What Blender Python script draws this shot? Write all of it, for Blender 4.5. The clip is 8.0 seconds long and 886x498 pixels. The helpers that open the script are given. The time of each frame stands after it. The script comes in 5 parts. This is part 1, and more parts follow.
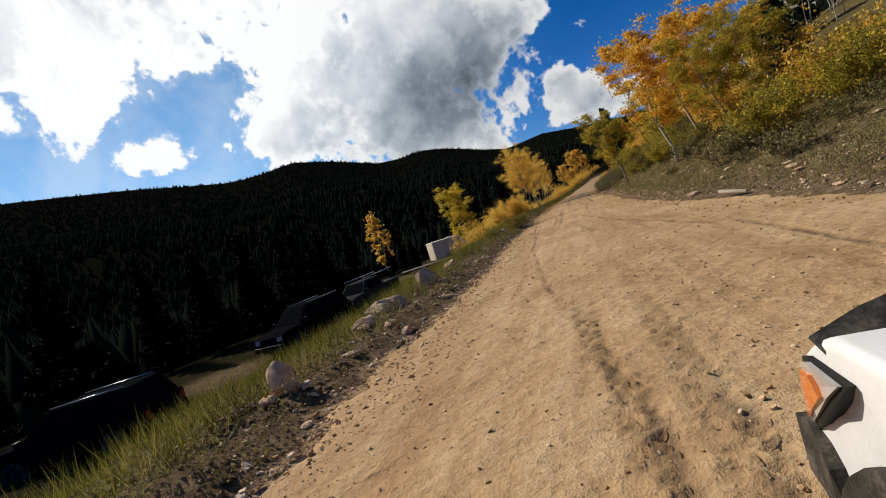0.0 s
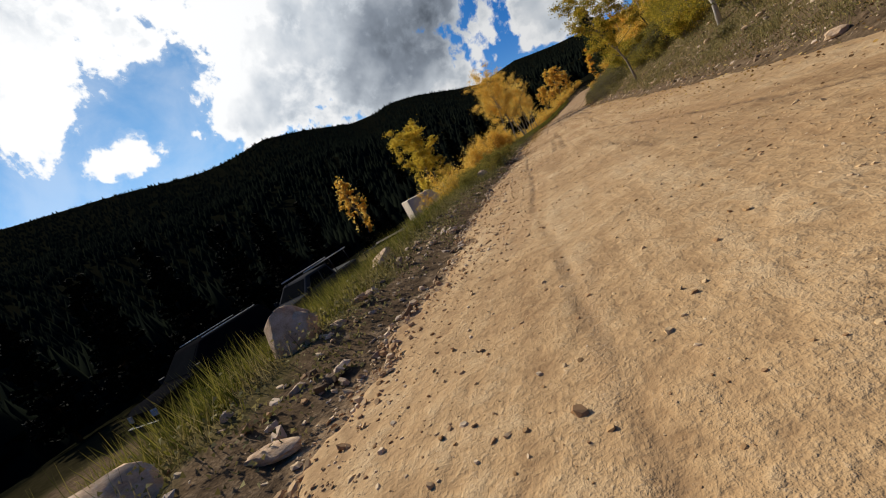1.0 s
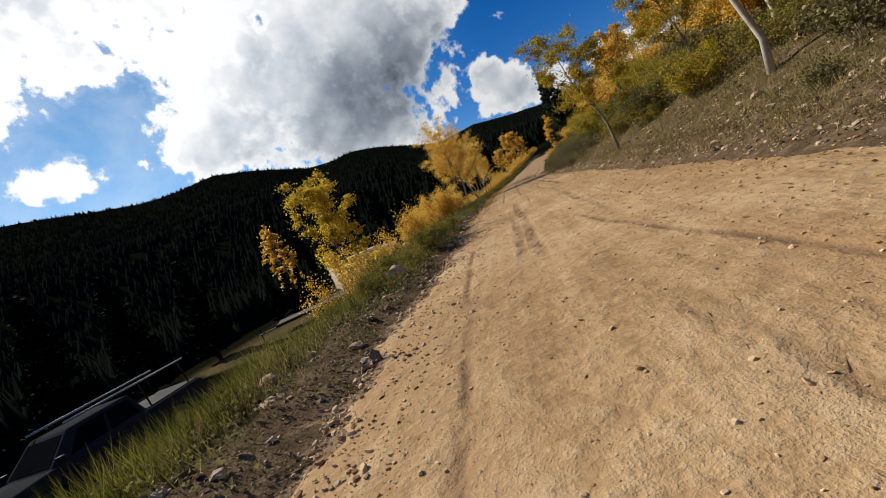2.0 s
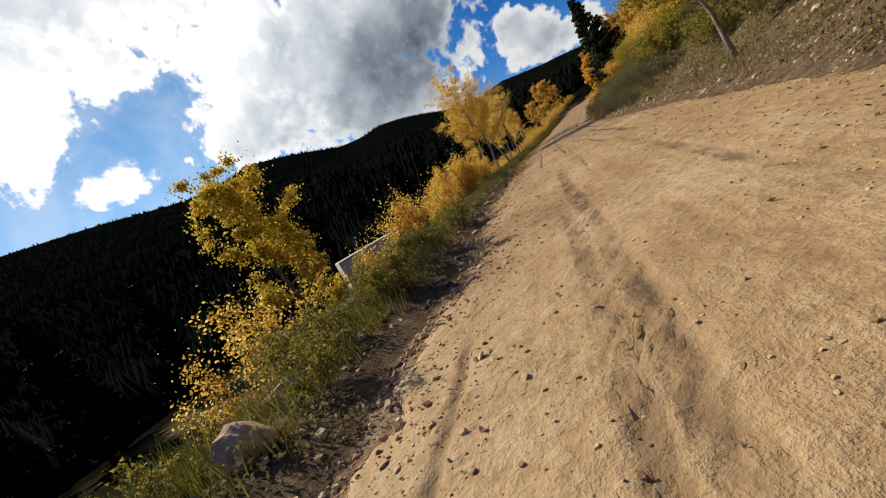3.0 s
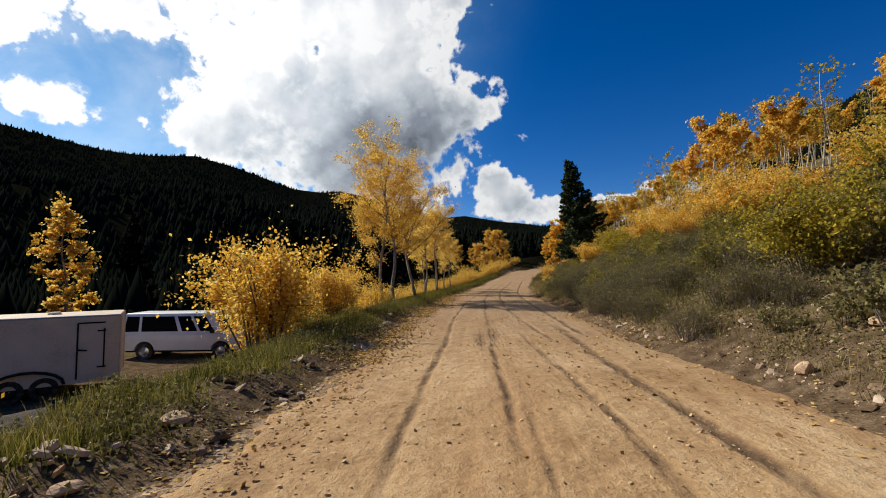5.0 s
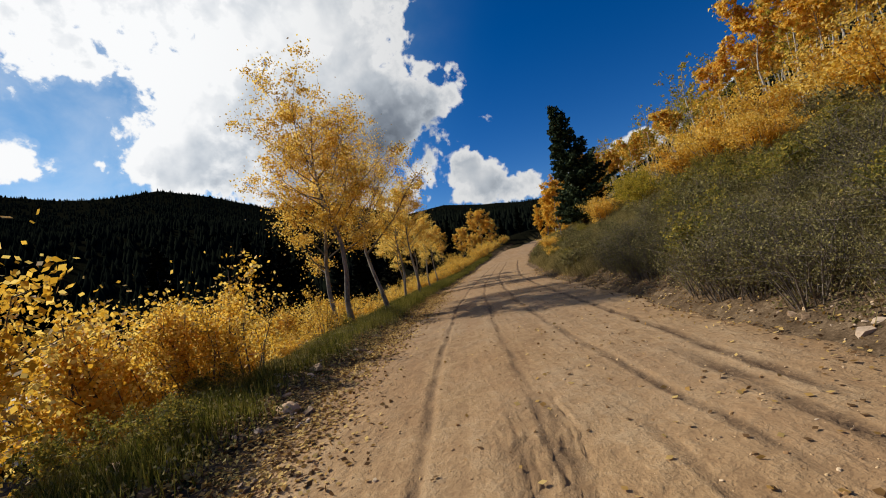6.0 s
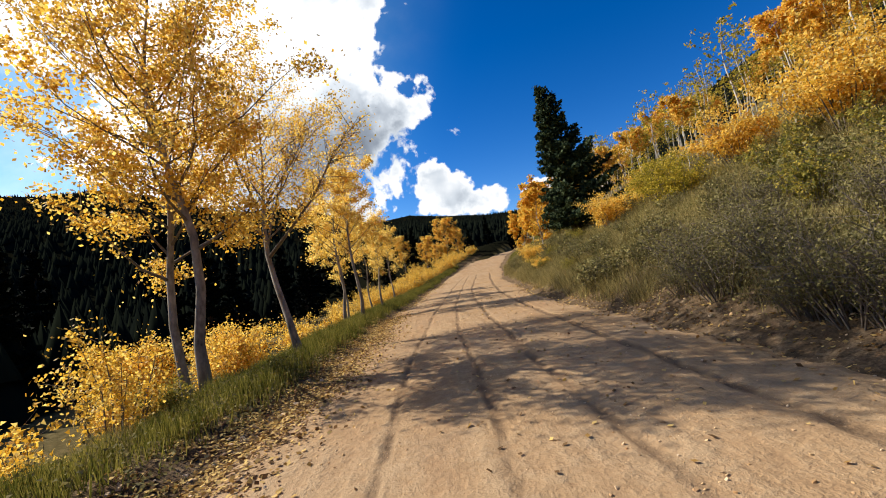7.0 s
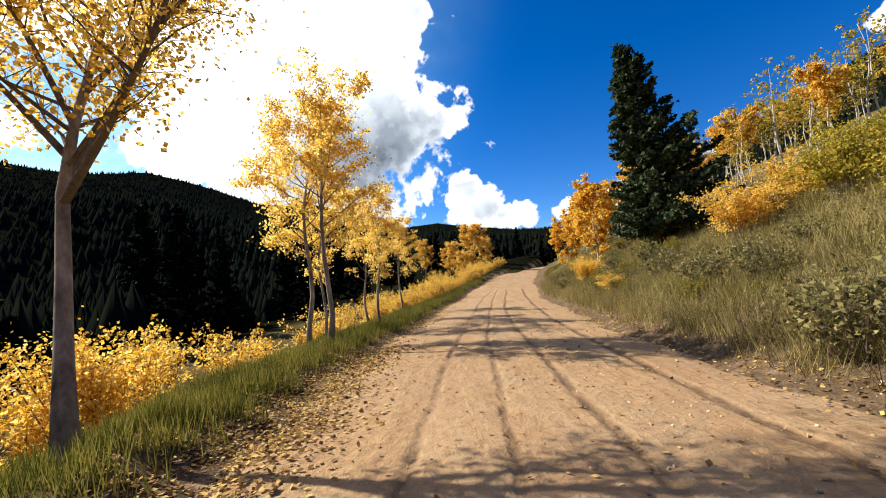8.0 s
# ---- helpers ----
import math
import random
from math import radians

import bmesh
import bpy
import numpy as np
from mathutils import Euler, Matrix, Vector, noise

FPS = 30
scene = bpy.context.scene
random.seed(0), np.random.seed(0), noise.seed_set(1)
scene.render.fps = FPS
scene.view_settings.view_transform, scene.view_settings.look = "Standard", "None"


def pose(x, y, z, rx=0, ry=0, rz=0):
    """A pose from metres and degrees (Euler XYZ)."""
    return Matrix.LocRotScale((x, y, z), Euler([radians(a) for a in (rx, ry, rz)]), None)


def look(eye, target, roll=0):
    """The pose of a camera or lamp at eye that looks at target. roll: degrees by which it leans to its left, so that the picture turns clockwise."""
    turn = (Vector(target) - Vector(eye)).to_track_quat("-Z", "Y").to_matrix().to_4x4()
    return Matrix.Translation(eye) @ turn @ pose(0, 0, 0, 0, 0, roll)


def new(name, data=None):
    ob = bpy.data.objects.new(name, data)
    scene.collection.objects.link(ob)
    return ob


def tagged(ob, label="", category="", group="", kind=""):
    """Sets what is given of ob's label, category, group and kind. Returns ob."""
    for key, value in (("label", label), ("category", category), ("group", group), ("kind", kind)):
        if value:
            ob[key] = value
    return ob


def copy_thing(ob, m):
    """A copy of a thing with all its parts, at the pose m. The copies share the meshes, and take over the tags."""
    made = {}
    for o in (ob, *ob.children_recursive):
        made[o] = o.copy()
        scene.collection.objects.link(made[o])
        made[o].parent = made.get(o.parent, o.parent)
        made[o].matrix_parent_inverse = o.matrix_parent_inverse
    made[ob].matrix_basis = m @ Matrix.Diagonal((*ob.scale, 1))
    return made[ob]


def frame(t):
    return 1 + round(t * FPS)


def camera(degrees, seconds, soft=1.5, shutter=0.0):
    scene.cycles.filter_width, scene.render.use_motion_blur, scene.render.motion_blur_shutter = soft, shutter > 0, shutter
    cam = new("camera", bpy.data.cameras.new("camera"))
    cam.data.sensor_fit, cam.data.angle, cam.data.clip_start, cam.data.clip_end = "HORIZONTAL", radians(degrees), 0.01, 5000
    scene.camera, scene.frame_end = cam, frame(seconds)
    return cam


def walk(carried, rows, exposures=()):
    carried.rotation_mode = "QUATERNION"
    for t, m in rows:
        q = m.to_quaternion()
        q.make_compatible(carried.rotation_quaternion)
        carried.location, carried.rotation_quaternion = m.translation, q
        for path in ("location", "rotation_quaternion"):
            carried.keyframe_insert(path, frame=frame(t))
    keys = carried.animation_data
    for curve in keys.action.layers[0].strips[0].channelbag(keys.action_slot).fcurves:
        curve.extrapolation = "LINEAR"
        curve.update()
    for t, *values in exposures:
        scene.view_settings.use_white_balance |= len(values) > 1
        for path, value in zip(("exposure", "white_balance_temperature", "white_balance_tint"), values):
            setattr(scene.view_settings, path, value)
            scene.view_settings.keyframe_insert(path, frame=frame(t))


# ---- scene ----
cam = camera(92.0, 8.0, 1.0)
PATH = [
    (0, (0.602, 0.039, 1.529), (-0.005, 1.943, 1.436), -17.5),
    (0.5, (0.203, 3.502, 1.701), (-0.354, 5.419, 1.827), -26.9),
    (1, (-0.136, 6.981, 1.133), (-0.807, 8.838, 0.819), -28.2),
    (1.5, (-0.228, 10.47, 1.409), (-0.656, 12.412, 1.193), -24.4),
    (1.7, (-0.275, 11.935, 1.369), (-0.635, 13.893, 1.173), -23.8),
    (2.8, (-0.043, 19.672, 1.313), (-0.619, 21.575, 1.098), -24.3),
    (3, (-0.264, 20.927, 1.265), (-0.876, 22.814, 1.016), -29.5),
    (3.5, (-0.037, 24.347, 1.632), (-0.628, 26.257, 1.602), -24.9),
    (4, (0.064, 28.158, 1.47), (-0.324, 30.119, 1.407), -12.8),
    (4.5, (0.111, 31.489, 1.58), (-0.121, 33.474, 1.655), 1.9),
    (4.7, (0.009, 32.839, 1.486), (-0.164, 34.827, 1.621), 2.6),
    (5.8, (-0.068, 40.668, 1.569), (-0.18, 42.664, 1.633), -10.7),
    (6, (-0.052, 42.101, 1.532), (-0.128, 44.098, 1.61), -10.5),
    (6.5, (-0.04, 45.515, 1.596), (-0.035, 47.514, 1.676), -11.2),
    (7, (0.027, 48.968, 1.543), (0.121, 50.963, 1.645), -9.2),
    (7.5, (-0.02, 52.483, 1.502), (0.049, 54.478, 1.621), -5.3),
    (8, (0.156, 55.907, 1.48), (0.138, 57.901, 1.641), -3.7),
]
walk(cam, [(t, look(eye, target, roll)) for t, eye, target, roll in PATH],
     [(0, -0.15), (1.5, -0.12), (3.5, -0.1), (4, -0.12), (4.5, 0.03), (6, -0.2), (6.5, 0.0), (7, 0.5), (7.5, 1.15), (8, 0.75)])

# ---- light: afternoon sun over the shaded hill, sky with broken cumulus ----
SUN_AZ, SUN_EL = -68.0, 37.0  # degrees from +y towards +x, and above the horizon


def sky_dir(az, el):
    a, e = radians(az), radians(el)
    return Vector((math.sin(a) * math.cos(e), math.cos(a) * math.cos(e), math.sin(e)))


sun_data = bpy.data.lights.new("sun", "SUN")
sun_data.energy, sun_data.angle, sun_data.color = 5.0, radians(0.53), (1.0, 0.93, 0.82)
sun = new("sun", sun_data)
sun.matrix_world = look(sky_dir(SUN_AZ, SUN_EL) * 50, (0, 0, 0))
scene.view_settings.exposure = 0.0


class Nodes:
    """Short hand for building a node tree."""

    def __init__(self, tree):
        self.tree = tree
        tree.nodes.clear()

    def add(self, kind, values=()):
        n = self.tree.nodes.new(kind)
        for k, v in dict(values).items():
            if isinstance(v, bpy.types.NodeSocket):
                self.tree.links.new(v, n.inputs[k])
            else:
                n.inputs[k].default_value = v
        return n

    def math(self, op, a, b=0.0, c=0.0, clamp=False):
        n = self.tree.nodes.new("ShaderNodeMath")
        n.operation, n.use_clamp = op, clamp
        for i, v in enumerate((a, b, c)):
            if isinstance(v, bpy.types.NodeSocket):
                self.tree.links.new(v, n.inputs[i])
            else:
                n.inputs[i].default_value = v
        return n.outputs[0]

    def vmath(self, op, a, b):
        n = self.tree.nodes.new("ShaderNodeVectorMath")
        n.operation = op
        for i, v in enumerate((a, b)):
            if isinstance(v, bpy.types.NodeSocket):
                self.tree.links.new(v, n.inputs[i])
            else:
                n.inputs[i].default_value = v
        return n.outputs["Value"] if op == "DOT_PRODUCT" else n.outputs[0]

    def ramp(self, fac, stops):
        n = self.tree.nodes.new("ShaderNodeValToRGB")
        self.tree.links.new(fac, n.inputs[0])
        el = n.color_ramp.elements
        while len(el) < len(stops):
            el.new(0.5)
        for e, (p, c) in zip(el, stops):
            e.position = p
            e.color = (*c, 1) if len(c) == 3 else c
        return n.outputs[0]

    def smooth(self, v, lo, hi, a=0.0, b=1.0):
        n = self.tree.nodes.new("ShaderNodeMapRange")
        n.interpolation_type = "SMOOTHSTEP"
        self.tree.links.new(v, n.inputs[0])
        for i, x in enumerate((lo, hi, a, b)):
            n.inputs[i + 1].default_value = x
        return n.outputs[0]

    def noise(self, vec, scale, detail=4.0, rough=0.55, warp=0.0):
        n = self.add("ShaderNodeTexNoise", {"Scale": scale, "Detail": detail, "Roughness": rough, "Distortion": warp})
        if vec is not None:
            self.tree.links.new(vec, n.inputs["Vector"])
        return n.outputs["Fac"]

    def mix(self, fac, a, b, blend="MIX"):
        n = self.tree.nodes.new("ShaderNodeMix")
        n.data_type, n.blend_type = "RGBA", blend
        for i, v in ((0, fac), (6, a), (7, b)):
            if isinstance(v, bpy.types.NodeSocket):
                self.tree.links.new(v, n.inputs[i])
            else:
                n.inputs[i].default_value = v if i == 0 else (*v, 1)
        return n.outputs[2]


def build_world():
    world = bpy.data.worlds.new("sky")
    scene.world = world
    world.use_nodes = True
    k = Nodes(world.node_tree)
    sky = k.add("ShaderNodeTexSky")
    sky.sky_type, sky.sun_disc, sky.sun_elevation, sky.sun_rotation = "NISHITA", False, radians(SUN_EL), radians(SUN_AZ)
    sky.altitude, sky.air_density, sky.dust_density, sky.ozone_density = 2900.0, 1.0, 0.25, 2.5
    deep = k.add("ShaderNodeHueSaturation", {"Hue": 0.511, "Saturation": 1.40, "Value": 1.0, "Color": sky.outputs[0]})
    d = k.add("ShaderNodeTexCoord").outputs["Generated"]
    part_xyz = k.add("ShaderNodeSeparateXYZ", {0: d})
    x, y, z = part_xyz.outputs
    az = k.math("MULTIPLY", k.math("ARCTAN2", x, y), 57.2958)
    el = k.math("MULTIPLY", k.math("ARCSINE", z), 57.2958)
    # cumulus: centre azimuth, elevation, half-width, half-height, in degrees
    clouds = [(-17, 20, 20.5, 14), (-15, 38, 19, 14), (-40, 34, 24, 10.5), (-62, 29, 20, 10), (-31, 17, 8, 5), (-64, 46, 34, 15),
              (-47, 17.3, 4.3, 2.6), (3.0, 11.2, 2.8, 3.6), (5.6, 9.8, 2.8, 3.0), (8.9, 8.2, 3.6, 2.2), (17, 8.3, 3.2, 2.0), (26, 9.4, 5, 2.4), (36, 13.0, 4.5, 2.6), (48.5, 21, 2.2, 1.4)]
    field = mass = None
    for i, (a, e, ra, re) in enumerate(clouds):
        u = k.math("MULTIPLY", k.math("SUBTRACT", az, a), 1 / ra)
        v = k.math("MULTIPLY", k.math("SUBTRACT", el, e), 1 / re)
        b = k.math("SUBTRACT", 1.0, k.math("ADD", k.math("MULTIPLY", u, u), k.math("MULTIPLY", v, v)))
        if i < 6:
            b = k.math("MULTIPLY", b, 1.35)
        field = b if field is None else k.math("SMOOTH_MAX", field, b, 0.15)
        if i < 6:
            mass = field
    field = k.math("MAXIMUM", field, -1.8)
    big = k.noise(d, 6.5, 6.0, 0.55, 0.35)
    puffs = k.noise(d, 20.0, 6.0, 0.55, 0.2)
    dens = k.math("ADD", field, k.math("MULTIPLY", k.math("SUBTRACT", big, 0.52), 3.6))
    dens = k.math("ADD", dens, k.math("MULTIPLY", k.math("SUBTRACT", puffs, 0.5), 2.2))
    dens = k.math("ADD", dens, k.math("MULTIPLY", k.math("SUBTRACT", k.noise(d, 55.0, 4.0, 0.5, 0.2), 0.5), 0.65))
    # towards the sun the blue pales
    pale = k.add("ShaderNodeHueSaturation", {"Hue": 0.488, "Saturation": 1.25, "Value": 1.35, "Color": sky.outputs[0]})
    blue = k.mix(k.smooth(k.vmath("DOT_PRODUCT", d, tuple(sky_dir(-54, 33))), 0.55, 0.95), deep.outputs[0], pale.outputs[0])
    clear = k.add("ShaderNodeBackground", {"Color": blue, "Strength": 0.105})
    # towards the sun the clouds are thin and glaring, away from it their thick bases are grey
    near_sun = k.vmath("DOT_PRODUCT", d, tuple(sky_dir(-54, 33)))
    glare = k.smooth(near_sun, 0.66, 0.97)
    veil = k.smooth(near_sun, 0.60, 1.0, 0.0, 0.34)
    wisps = k.smooth(dens, -0.7, 0.4, 0.0, 0.34)
    cover = k.math("MAXIMUM", k.smooth(dens, -0.06, 0.28), k.math("MULTIPLY", veil, k.smooth(big, 0.32, 0.66, 0.25, 1.0)))
    cover = k.math("MAXIMUM", cover, k.math("MULTIPLY", wisps, glare))
    billow = k.noise(k.vmath("ADD", d, (0.07, -0.02, -0.06)), 7.0, 4.0, 0.45, 0.3)
    curls = k.noise(d, 19.0, 4.0, 0.5, 0.25)
    thick = k.smooth(mass, 0.1, 1.2)
    base = k.math("MULTIPLY", k.smooth(el, 12.0, 28.0, 1.0, 0.0), k.smooth(az, -28.0, -6.0, 0.25, 1.0))
    lum = k.math("ADD", 0.66, k.math("ADD", k.math("MULTIPLY", k.math("SUBTRACT", billow, 0.5), 0.34), k.math("MULTIPLY", k.math("SUBTRACT", curls, 0.5), 0.08)))
    # billows catch the light on the side towards the sun
    to_sun = tuple(sky_dir(SUN_AZ, SUN_EL) * 0.022)
    relief = k.math("SUBTRACT", k.noise(d, 14.0, 4.0, 0.48, 0.15), k.noise(k.vmath("ADD", d, to_sun), 14.0, 4.0, 0.48, 0.15))
    to_sun = tuple(sky_dir(SUN_AZ, SUN_EL) * 0.06)
    bulge = k.math("SUBTRACT", k.noise(d, 6.5, 5.0, 0.5, 0.35), k.noise(k.vmath("ADD", d, to_sun), 6.5, 5.0, 0.5, 0.35))
    lum = k.math("ADD", lum, k.math("ADD", k.math("MULTIPLY", relief, 0.34), k.math("MULTIPLY", bulge, 0.48)))
    lum = k.math("ADD", lum, k.math("MULTIPLY", glare, 0.21))
    lum = k.math("ADD", lum, k.math("MULTIPLY", glare, k.smooth(dens, -0.6, 0.25, 0.35, 0.0)))
    lum = k.math("SUBTRACT", lum, k.math("MULTIPLY", thick, k.math("ADD", 0.08, k.math("MULTIPLY", base, 0.42))))
    lum = k.math("ADD", lum, k.smooth(dens, 0.15, 1.0, 0.20, 0.0))  # thin bright rims
    tone = k.ramp(lum, [(0.18, (0.10, 0.12, 0.15)), (0.42, (0.27, 0.31, 0.37)), (0.62, (0.58, 0.63, 0.69)), (0.84, (0.95, 0.96, 0.97))])
    power = k.math("ADD", 0.86, k.math("MULTIPLY", glare, 0.30))
    cloud = k.add("ShaderNodeBackground", {"Color": tone, "Strength": power})
    out = k.add("ShaderNodeMixShader", {0: cover, 1: clear.outputs[0], 2: cloud.outputs[0]})
    k.add("ShaderNodeOutputWorld", {0: out.outputs[0]})


build_world()


# ---- materials ----
def material(name, colours, scale=4.0, rough=0.8, bump=0.0, fine=40.0, metal=0.0, spec=0.08, vary=0.0, space="Object", stretch=(1, 1, 1), through_light=0.0, coat=0.0, grain=0.35):
    """Noise-mottled surface: colours from dark to light over a coarse and a fine noise. vary: change from piece to piece."""
    m = bpy.data.materials.new(name)
    m.use_nodes = True
    k = Nodes(m.node_tree)
    tc = k.add("ShaderNodeTexCoord").outputs[space]
    tc = k.add("ShaderNodeMapping", {0: tc, 3: stretch}).outputs[0]
    coarse = k.noise(tc, scale, 5.0, 0.6)
    small = k.noise(tc, fine, 3.0, 0.6)
    f = k.math("ADD", k.math("MULTIPLY", coarse, 1 - grain), k.math("MULTIPLY", small, grain))
    if vary:
        info = k.add("ShaderNodeObjectInfo").outputs["Random"]
        isl = k.add("ShaderNodeNewGeometry").outputs["Random Per Island"]
        r = k.math("FRACT", k.math("ADD", info, isl))
        f = k.math("ADD", f, k.math("MULTIPLY", k.math("SUBTRACT", r, 0.5), vary))
    n = len(colours)
    col = k.ramp(f, [(0.3 + 0.4 * i / max(1, n - 1), c) for i, c in enumerate(colours)])
    b = k.add("ShaderNodeBsdfPrincipled", {"Base Color": col, "Metallic": metal, "Specular IOR Level": spec, "Coat Weight": coat})
    k.tree.links.new(k.math("ADD", rough - 0.08, k.math("MULTIPLY", small, 0.16), clamp=True), b.inputs["Roughness"])
    if bump:
        bp = k.add("ShaderNodeBump", {"Strength": bump, "Distance": 0.02, "Height": f})
        k.tree.links.new(bp.outputs[0], b.inputs["Normal"])
    shader = b.outputs[0]
    if through_light:
        t = k.add("ShaderNodeBsdfTranslucent", {"Color": col})
        shader = k.add("ShaderNodeMixShader", {0: through_light, 1: shader, 2: t.outputs[0]}).outputs[0]
    k.add("ShaderNodeOutputMaterial", {0: shader})
    return m


M_leaf = material("aspen_leaf_gold", [(0.62, 0.345, 0.03), (0.86, 0.55, 0.075), (0.93, 0.70, 0.19)], 0.7, 0.55, 0, 3.0, vary=0.55, through_light=0.6, spec=0.3)
M_leaf_pale = material("aspen_leaf_pale_gold", [(0.72, 0.46, 0.06), (0.92, 0.655, 0.13), (0.96, 0.79, 0.28)], 0.7, 0.55, 0, 3.0, vary=0.55, through_light=0.66, spec=0.3)
M_leaf_orange = material("aspen_leaf_orange", [(0.60, 0.32, 0.025), (0.84, 0.51, 0.06), (0.91, 0.645, 0.13)], 0.6, 0.55, 0, 3.0, vary=0.5, through_light=0.5)
M_leaf_green = material("aspen_leaf_turning", [(0.22, 0.20, 0.022), (0.42, 0.33, 0.035), (0.68, 0.50, 0.07)], 0.8, 0.55, 0, 3.0, vary=0.6, through_light=0.5)
M_leaf_turn = material("aspen_leaf_yellowing", [(0.42, 0.32, 0.03), (0.70, 0.50, 0.045), (0.88, 0.66, 0.11)], 0.8, 0.55, 0, 3.0, vary=0.6, through_light=0.5)
M_leaf_olive = material("willow_leaf_olive", [(0.13, 0.135, 0.03), (0.27, 0.235, 0.045), (0.46, 0.345, 0.06)], 0.8, 0.6, 0, 3.0, vary=0.6, through_light=0.4)
M_litter = material("leaf_litter", [(0.16, 0.09, 0.04), (0.38, 0.22, 0.06), (0.66, 0.46, 0.16)], 1.0, 0.8, 0, 5.0, vary=0.9, through_light=0.2)
M_bark = material("aspen_bark", [(0.05, 0.042, 0.034), (0.27, 0.235, 0.185), (0.52, 0.47, 0.385)], 3.0, 0.85, 0.5, 14.0, stretch=(1, 1, 0.45))
M_bark_white = material("aspen_bark_pale", [(0.20, 0.17, 0.14), (0.52, 0.48, 0.41), (0.66, 0.62, 0.55)], 2.0, 0.8, 0.3, 12.0, stretch=(1, 1, 0.5))
M_twig = material("twig_grey_brown", [(0.07, 0.055, 0.045), (0.17, 0.14, 0.11), (0.26, 0.22, 0.17)], 5.0, 0.9, 0.2)
M_pine_bark = material("conifer_bark", [(0.03, 0.022, 0.016), (0.09, 0.06, 0.04)], 6.0, 0.9, 0.5)
M_needle = material("conifer_needles", [(0.018, 0.032, 0.016), (0.048, 0.072, 0.032), (0.09, 0.115, 0.05)], 0.8, 0.7, 0, 4.0, vary=0.5, through_light=0.15)
# near-black copy of the conifer needles, with the hill-foot shade in its colour
M_needle_shaded = material("shaded_fir_needles", [(0.003, 0.0045, 0.003), (0.005, 0.007, 0.004), (0.008, 0.0105, 0.0055)], 0.8, 0.9, 0, 4.0, vary=0.5, spec=0.03)
# far woods stay near black: the hill's shade is put into their colour
M_woods = material("far_conifer_woods_shaded", [(0.006, 0.008, 0.006), (0.0078, 0.010, 0.0068), (0.010, 0.0125, 0.0075)], 0.05, 0.95, 0, 0.5, vary=0.5, spec=0.0)
M_grass = material("roadside_grass_green", [(0.06, 0.068, 0.011), (0.16, 0.155, 0.024), (0.32, 0.27, 0.06)], 0.5, 0.7, 0, 2.0, vary=0.5, through_light=0.35)
M_dry = material("dry_bunch_grass", [(0.12, 0.098, 0.032), (0.28, 0.225, 0.08), (0.50, 0.40, 0.16)], 0.4, 0.8, 0, 2.0, vary=0.6, through_light=0.3)
M_sage = material("sage_shrub_leaf", [(0.10, 0.090, 0.030), (0.21, 0.185, 0.066), (0.33, 0.282, 0.115)], 0.6, 0.8, 0, 3.0, vary=0.5, through_light=0.25)
M_rock = material("granite_boulder", [(0.30, 0.18, 0.10), (0.60, 0.41, 0.25), (0.78, 0.61, 0.42)], 3.0, 0.9, 0.8, 25.0)
# darker copy of the granite: one boulder's shade is put into its colour
M_rock_shaded = material("shaded_boulder", [(0.035, 0.03, 0.026), (0.09, 0.075, 0.06), (0.17, 0.14, 0.11)], 3.0, 0.9, 0.6, 25.0)
M_pebble = material("road_pebble", [(0.36, 0.21, 0.10), (0.54, 0.36, 0.19), (0.68, 0.51, 0.32)], 3.0, 0.9, 0.2, vary=0.7)
M_clod = material("dry_dirt_clod", [(0.34, 0.20, 0.09), (0.50, 0.32, 0.15), (0.62, 0.43, 0.23)], 3.0, 0.95, 0.2, vary=0.7)
M_rubble = material("broken_bank_rock", [(0.13, 0.085, 0.05), (0.30, 0.205, 0.13), (0.55, 0.42, 0.30)], 3.0, 0.9, 0.2, vary=0.9)
M_wood = material("weathered_log", [(0.20, 0.15, 0.10), (0.42, 0.35, 0.27), (0.56, 0.50, 0.42)], 3.0, 0.9, 0.6, 30.0, stretch=(1, 1, 0.15))
M_white_paint = material("white_car_paint", [(0.66, 0.65, 0.61), (0.76, 0.75, 0.72), (0.80, 0.79, 0.77)], 2.0, 0.42, 0.02, 60.0, spec=0.5, coat=0.25)
M_dark_paint = material("dark_car_paint", [(0.006, 0.006, 0.007), (0.010, 0.010, 0.011)], 2.0, 0.6, 0, 50.0, spec=0.0)
M_grey_paint = material("grey_car_paint", [(0.035, 0.035, 0.037), (0.05, 0.05, 0.052)], 2.0, 0.6, 0, 50.0, spec=0.0)
M_black_plastic = material("black_plastic", [(0.012, 0.012, 0.012), (0.03, 0.029, 0.027)], 4.0, 0.6, 0.1)
M_rubber = material("muddy_tyre_rubber", [(0.014, 0.013, 0.012), (0.05, 0.044, 0.036), (0.16, 0.13, 0.10)], 9.0, 0.85, 0.5, 60.0)
M_amber = material("amber_lens", [(0.75, 0.16, 0.01), (0.90, 0.26, 0.02)], 6.0, 0.25, 0.05, spec=0.6, coat=0.6)
M_lens = material("clear_headlamp_lens", [(0.42, 0.40, 0.37), (0.62, 0.60, 0.57)], 6.0, 0.2, 0.05, spec=0.6, coat=0.8)
M_car_glass = material("dark_car_glass", [(0.005, 0.006, 0.007), (0.010, 0.011, 0.012)], 2.0, 0.6, 0, spec=0.0)
M_chrome = material("brushed_metal", [(0.45, 0.45, 0.45), (0.62, 0.62, 0.61)], 6.0, 0.3, 0, metal=0.9)
M_trailer = material("trailer_skin_offwhite", [(0.58, 0.47, 0.34), (0.76, 0.64, 0.48), (0.82, 0.71, 0.55)], 1.2, 0.6, 0.03, 18.0)
